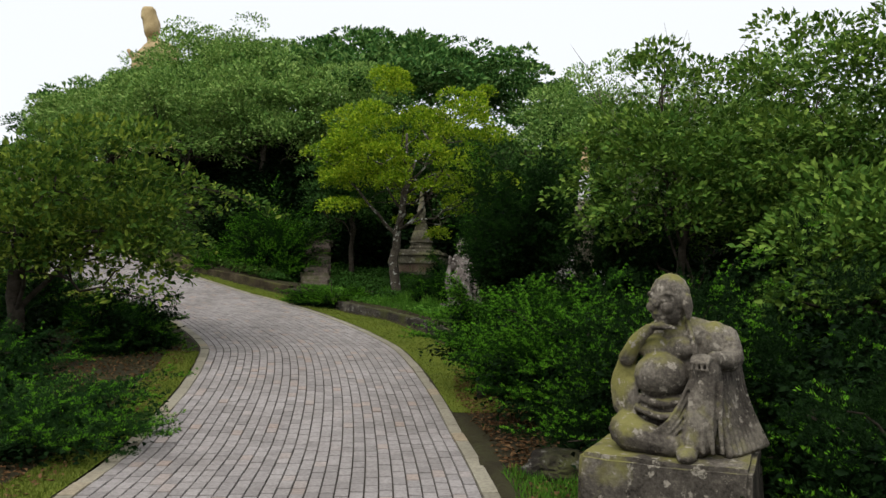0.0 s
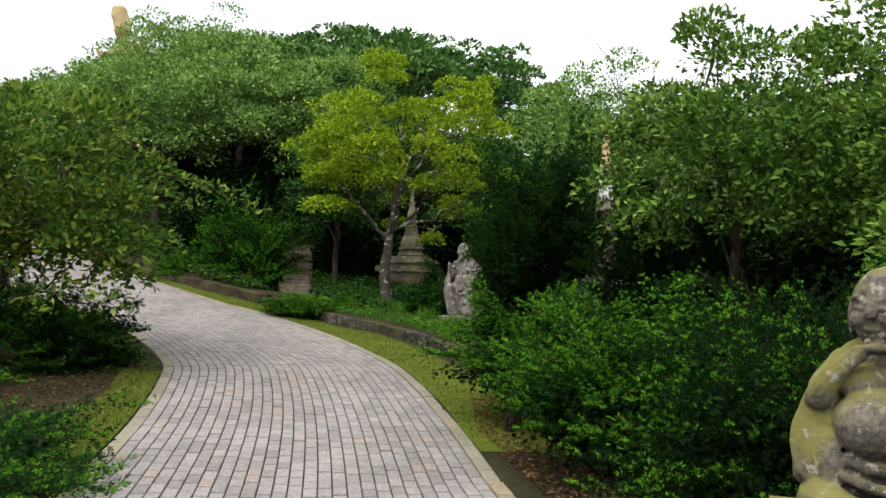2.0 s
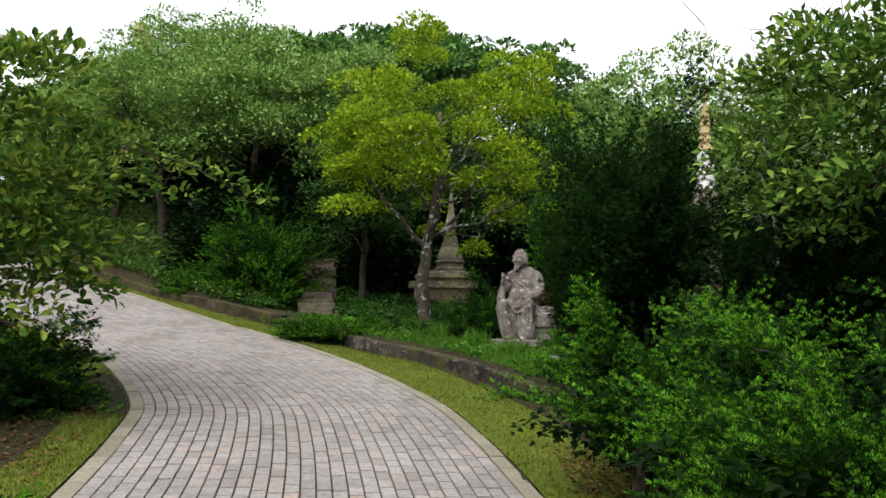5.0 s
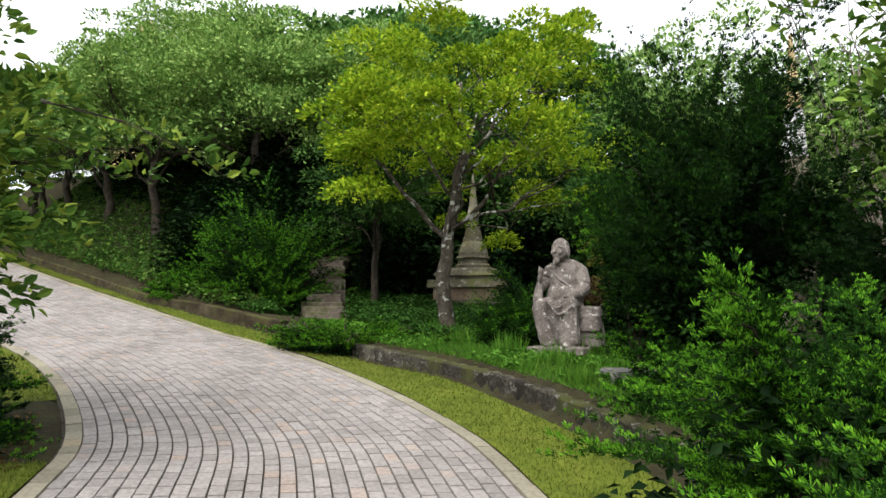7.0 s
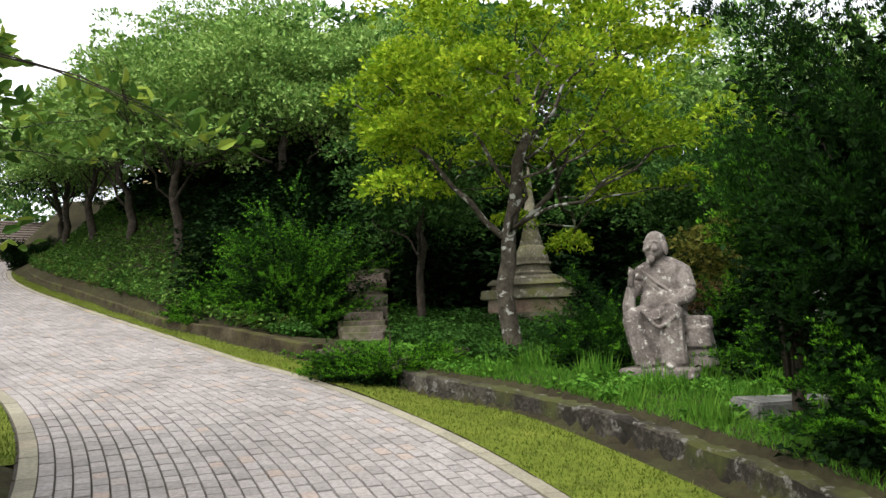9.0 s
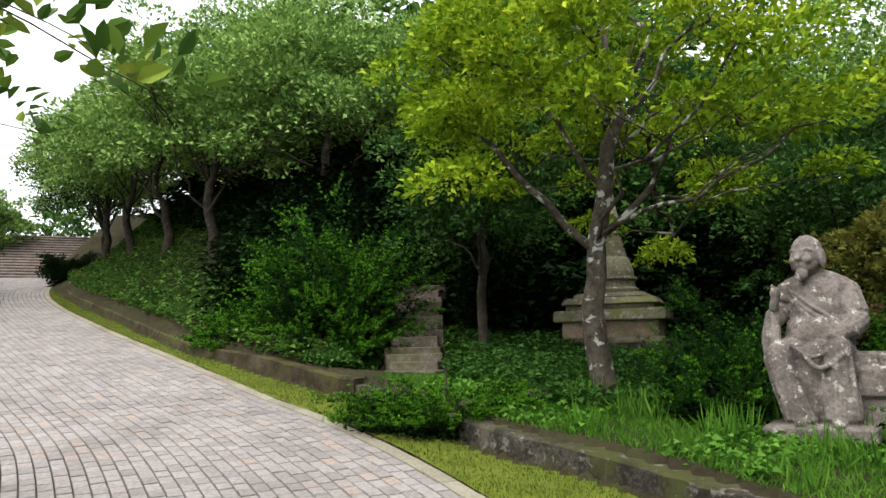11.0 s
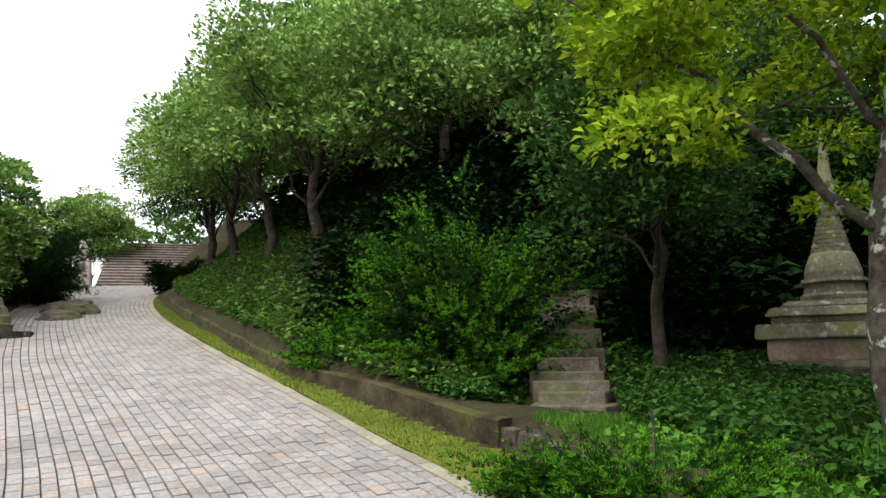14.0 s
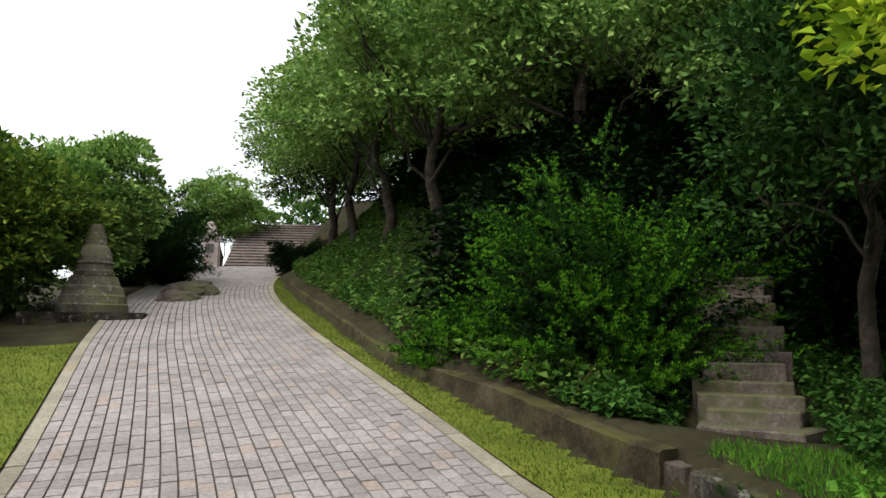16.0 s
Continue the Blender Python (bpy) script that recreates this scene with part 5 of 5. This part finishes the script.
turf("lawn_strip", (190, 0.02), (560, 1.0), 60000, 1, "short yellowish lawn strip beside the paving", 0.045)
turf("lawn_verge", (270, -WIDTH - 0.02), (400, -WIDTH - 2.0), 22000, 2, "short bright green lawn verge beside the paving", 0.05)
turf("lawn_corner", (110, -WIDTH - 0.02), (236, -WIDTH - 0.55), 16000, 3, "thin patchy lawn verge by the bend", 0.05)
p, rng = scatter(100000, -4.2, 2.4, 13.5, 24, lambda x, y, e, d, a: (d > 0.24) & (d < 3.6) & (x > -3.95) & (x > -3.3 - 0.9 * (22.6 - y)) & ((x > stair_x(y) + 0.62) | (y < 22.0)), 3)
blades("garden_grass", p, rng, 0.09, 0.011, M_TALL, "lush garden grass behind the low wall", 0.5)
p, rng = scatter(9000, -1.6, 2.2, 16, 20.5, lambda x, y, e, d, a: (d > 0.35) & (d < 2.4) & (np.sin(x * 5.1) * np.sin(y * 4.3) > 0.35), 4)
blades("tall_grass", p, rng, 0.3, 0.016, M_TALL, "tufts of tall grass round the statue", 0.3)
p, rng = scatter(14000, -3.2, 1.9, 16.5, 22, lambda x, y, e, d, a: (d > 0.3) & (d < 3.0) & (x > -3.3 - 0.9 * (22.6 - y)) & (np.sin(x * 2.7 + 1) * np.sin(y * 2.1) > -0.25), 41)
flat_leaves("herbs", p, rng, 0.075, 0.85, 0.1, M_CLOVER, "bright small-leaved herbs among the garden grass")
p, rng = scatter(16000, -19, -4.6, 22.0, 39, lambda x, y, e, d, a: (d > 0.16) & (d < 0.6) & (a > 22.0) & (np.sin(x * 3.1) * np.sin(y * 2.3) > -0.3), 42)
blades("dry_grass", p + np.array([0, 0, 0.08]), rng, 0.3, 0.012, M_STRAW, "brown dry grass hanging over the bank wall", 1.1)
p, rng = scatter(24000, -3.6, 1.5, 19.5, 25.5, lambda x, y, e, d, a: (d > 0.9) & (x > stair_x(y) + 0.5), 5)
flat_leaves("herbs", p, rng, 0.08, 0.85, 0.22, M_HERB, "broad-leaved herbs under the trees")
p, rng = scatter(80000, -19, -5.0, 22.5, 39, lambda x, y, e, d, a: (d > 0.15) & (d < 3.6) & (a > 22.3), 6)
flat_leaves("ivy", p, rng, 0.11, 0.75, 0.24, M_IVY, "ivy and creepers covering the bank")
# undergrowth under the trees, with the woodland shade painted into its leaf colour
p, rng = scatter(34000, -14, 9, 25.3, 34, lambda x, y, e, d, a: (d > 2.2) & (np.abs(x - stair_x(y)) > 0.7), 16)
flat_leaves("undergrowth", p, rng, 0.26, 0.6, 1.3, M_SHADE, "undergrowth beneath the trees, its leaves coloured dark as deep shade")
# near-black leaves added where the upper stair sinks into shade
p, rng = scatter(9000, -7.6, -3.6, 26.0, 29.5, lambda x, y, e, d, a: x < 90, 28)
flat_leaves("undergrowth", p, rng, 0.16, 0.6, 1.8, M_SHADE, "undergrowth beneath the trees, its leaves coloured dark as deep shade")
p, rng = scatter(5000, -5.3, -4.4, 22.3, 24, lambda x, y, e, d, a: d > 0.25, 29)
flat_leaves("herbs", p, rng, 0.08, 0.8, 0.12, M_HERB, "small herbs beside the garden stair")
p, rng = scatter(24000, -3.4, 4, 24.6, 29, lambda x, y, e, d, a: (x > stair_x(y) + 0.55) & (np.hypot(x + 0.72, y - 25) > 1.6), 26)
flat_leaves("undergrowth", p, rng, 0.16, 0.6, 2.2, M_SHADE, "undergrowth beneath the trees, its leaves coloured dark as deep shade")
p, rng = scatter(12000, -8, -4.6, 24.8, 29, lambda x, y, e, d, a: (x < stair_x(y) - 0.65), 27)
flat_leaves("undergrowth", p, rng, 0.16, 0.6, 1.6, M_SHADE, "undergrowth beneath the trees, its leaves coloured dark as deep shade")
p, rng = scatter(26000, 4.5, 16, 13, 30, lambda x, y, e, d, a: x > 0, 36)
flat_leaves("undergrowth", p, rng, 0.26, 0.6, 2.6, M_SHADE, "undergrowth beneath the trees, its leaves coloured dark as deep shade")
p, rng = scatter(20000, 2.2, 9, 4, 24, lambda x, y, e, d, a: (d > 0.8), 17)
flat_leaves("undergrowth", p, rng, 0.16, 0.6, 0.7, M_SHADE, "undergrowth beneath the trees, its leaves coloured dark as deep shade")
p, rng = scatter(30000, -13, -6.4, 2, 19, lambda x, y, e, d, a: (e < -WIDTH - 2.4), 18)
flat_leaves("undergrowth", p, rng, 0.16, 0.6, 0.7, M_SHADE, "undergrowth beneath the trees, its leaves coloured dark as deep shade")
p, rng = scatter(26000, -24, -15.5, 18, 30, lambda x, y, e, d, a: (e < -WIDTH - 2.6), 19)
flat_leaves("undergrowth", p, rng, 0.18, 0.6, 0.8, M_SHADE, "undergrowth beneath the trees, its leaves coloured dark as deep shade")
p, rng = scatter(9000, 0.2, 2.2, 4, 13, lambda x, y, e, d, a: (e > 0.2), 7)
flat_leaves("leaf_litter", p, rng, 0.06, 0.5, 0.03, M_DRY, "dry brown leaf litter under the junipers", "litter")
p, rng = scatter(9000, -7, -3, 4, 15, lambda x, y, e, d, a: (e < -WIDTH - 0.2), 8)
flat_leaves("leaf_litter", p, rng, 0.06, 0.5, 0.03, M_DRY, "dry brown leaf litter on bare soil", "litter")
p, rng = scatter(12000, 0.25, 1.6, 3, 9.5, lambda x, y, e, d, a: (e > 0.14) & (y < 7.2), 9)
blades("verge_grass", p, rng, 0.12, 0.01, M_TALL, "rough green grass in front of the pedestal", 0.4)


# ---- paving, last ----
def build_paving():
    """Columns of concrete pavers that follow the path, with edging stones; the nearest are objects of their own."""
    rng = np.random.default_rng(12)
    cols, along, gap = 27, 0.215, 0.012
    curve, nor = RIGHT_EDGE, PATH_N
    step = 0.1
    border = 0.15
    w = (WIDTH - 2 * border) / cols
    verts, faces, singles = [], [], []

    def at(s, off):
        i = min(max(s / step, 0), len(curve) - 1.001)
        k = int(i)
        f = i - k
        p = curve[k] * (1 - f) + curve[k + 1] * f
        q = nor[k] * (1 - f) + nor[k + 1] * f
        return p + q * off

    def paver(s0, s1, o0, o1, lift, edge):
        c = [at(s0, o0), at(s1, o0), at(s1, o1), at(s0, o1)]
        z = [float(slope(*p)) for p in c]
        lo = [(*p, h - 0.024) for p, h in zip(c, z)]
        m = sum(c) / 4
        mid = [(*(p + (m - p) * 0.012), h + lift - 0.004) for p, h in zip(c, z)]
        hi = [(*(p + (m - p) * 0.05), h + lift) for p, h in zip(c, z)]
        v = lo + mid + hi
        f = [(8, 9, 10, 11)] + [(a, (a + 1) % 4, (a + 1) % 4 + 4, a + 4) for a in range(4)] + [(a + 4, (a + 1) % 4 + 4, (a + 1) % 4 + 8, a + 8) for a in range(4)]
        f = [q[::-1] for q in f]
        if 15.3 < s0 < 17.7 and 0 <= edge < 99:
            singles.append((v, f, "paver"))
            return
        target = (verts, faces) if edge < 99 else (everts, efaces)
        n = len(target[0])
        target[0].extend(v)
        target[1].extend(tuple(i + n for i in q) for q in f)

    everts, efaces = [], []
    total = (len(curve) - 1) * step
    for c in range(cols):
        o = border + c * w
        s = rng.uniform(-along, 0)
        while s < total - 0.3:
            ln = along * rng.uniform(0.86, 1.14)
            paver(s + 0.011, s + ln - 0.011, o + gap / 2, o + w - gap / 2, rng.normal(0, 0.0025), c)
            s += ln
    for o in (0.0, WIDTH - border):
        s = 0.0
        while s < total - 0.5:
            paver(s + 0.004, s + 0.396, o, o + border - 0.008, 0.006 + rng.normal(0, 0.003), 99)
            s += 0.4
    rest = tagged(mesh_object("paving", verts, faces, M_PAVER), "", "", kind="stuff")
    rest.parent = path_bed
    edge = tagged(mesh_object("edging", everts, efaces, M_EDGE), "pale mossy edging stones", "", kind="stuff")
    edge.parent = path_bed
    for v, f, name in singles[:300]:
        o = np.mean(v, 0)
        ob = mesh_object(name, np.array(v) - o, f, M_PAVER)
        ob.location = o
        ob.parent = path_bed
    if len(singles) > 300:
        vv, ff = [], []
        for v, f, name in singles[300:]:
            n = len(vv)
            vv += v
            ff += [tuple(i + n for i in q) for q in f]
        ob = tagged(mesh_object("paving", vv, ff, M_PAVER), kind="stuff")
        ob.parent = path_bed


build_paving()
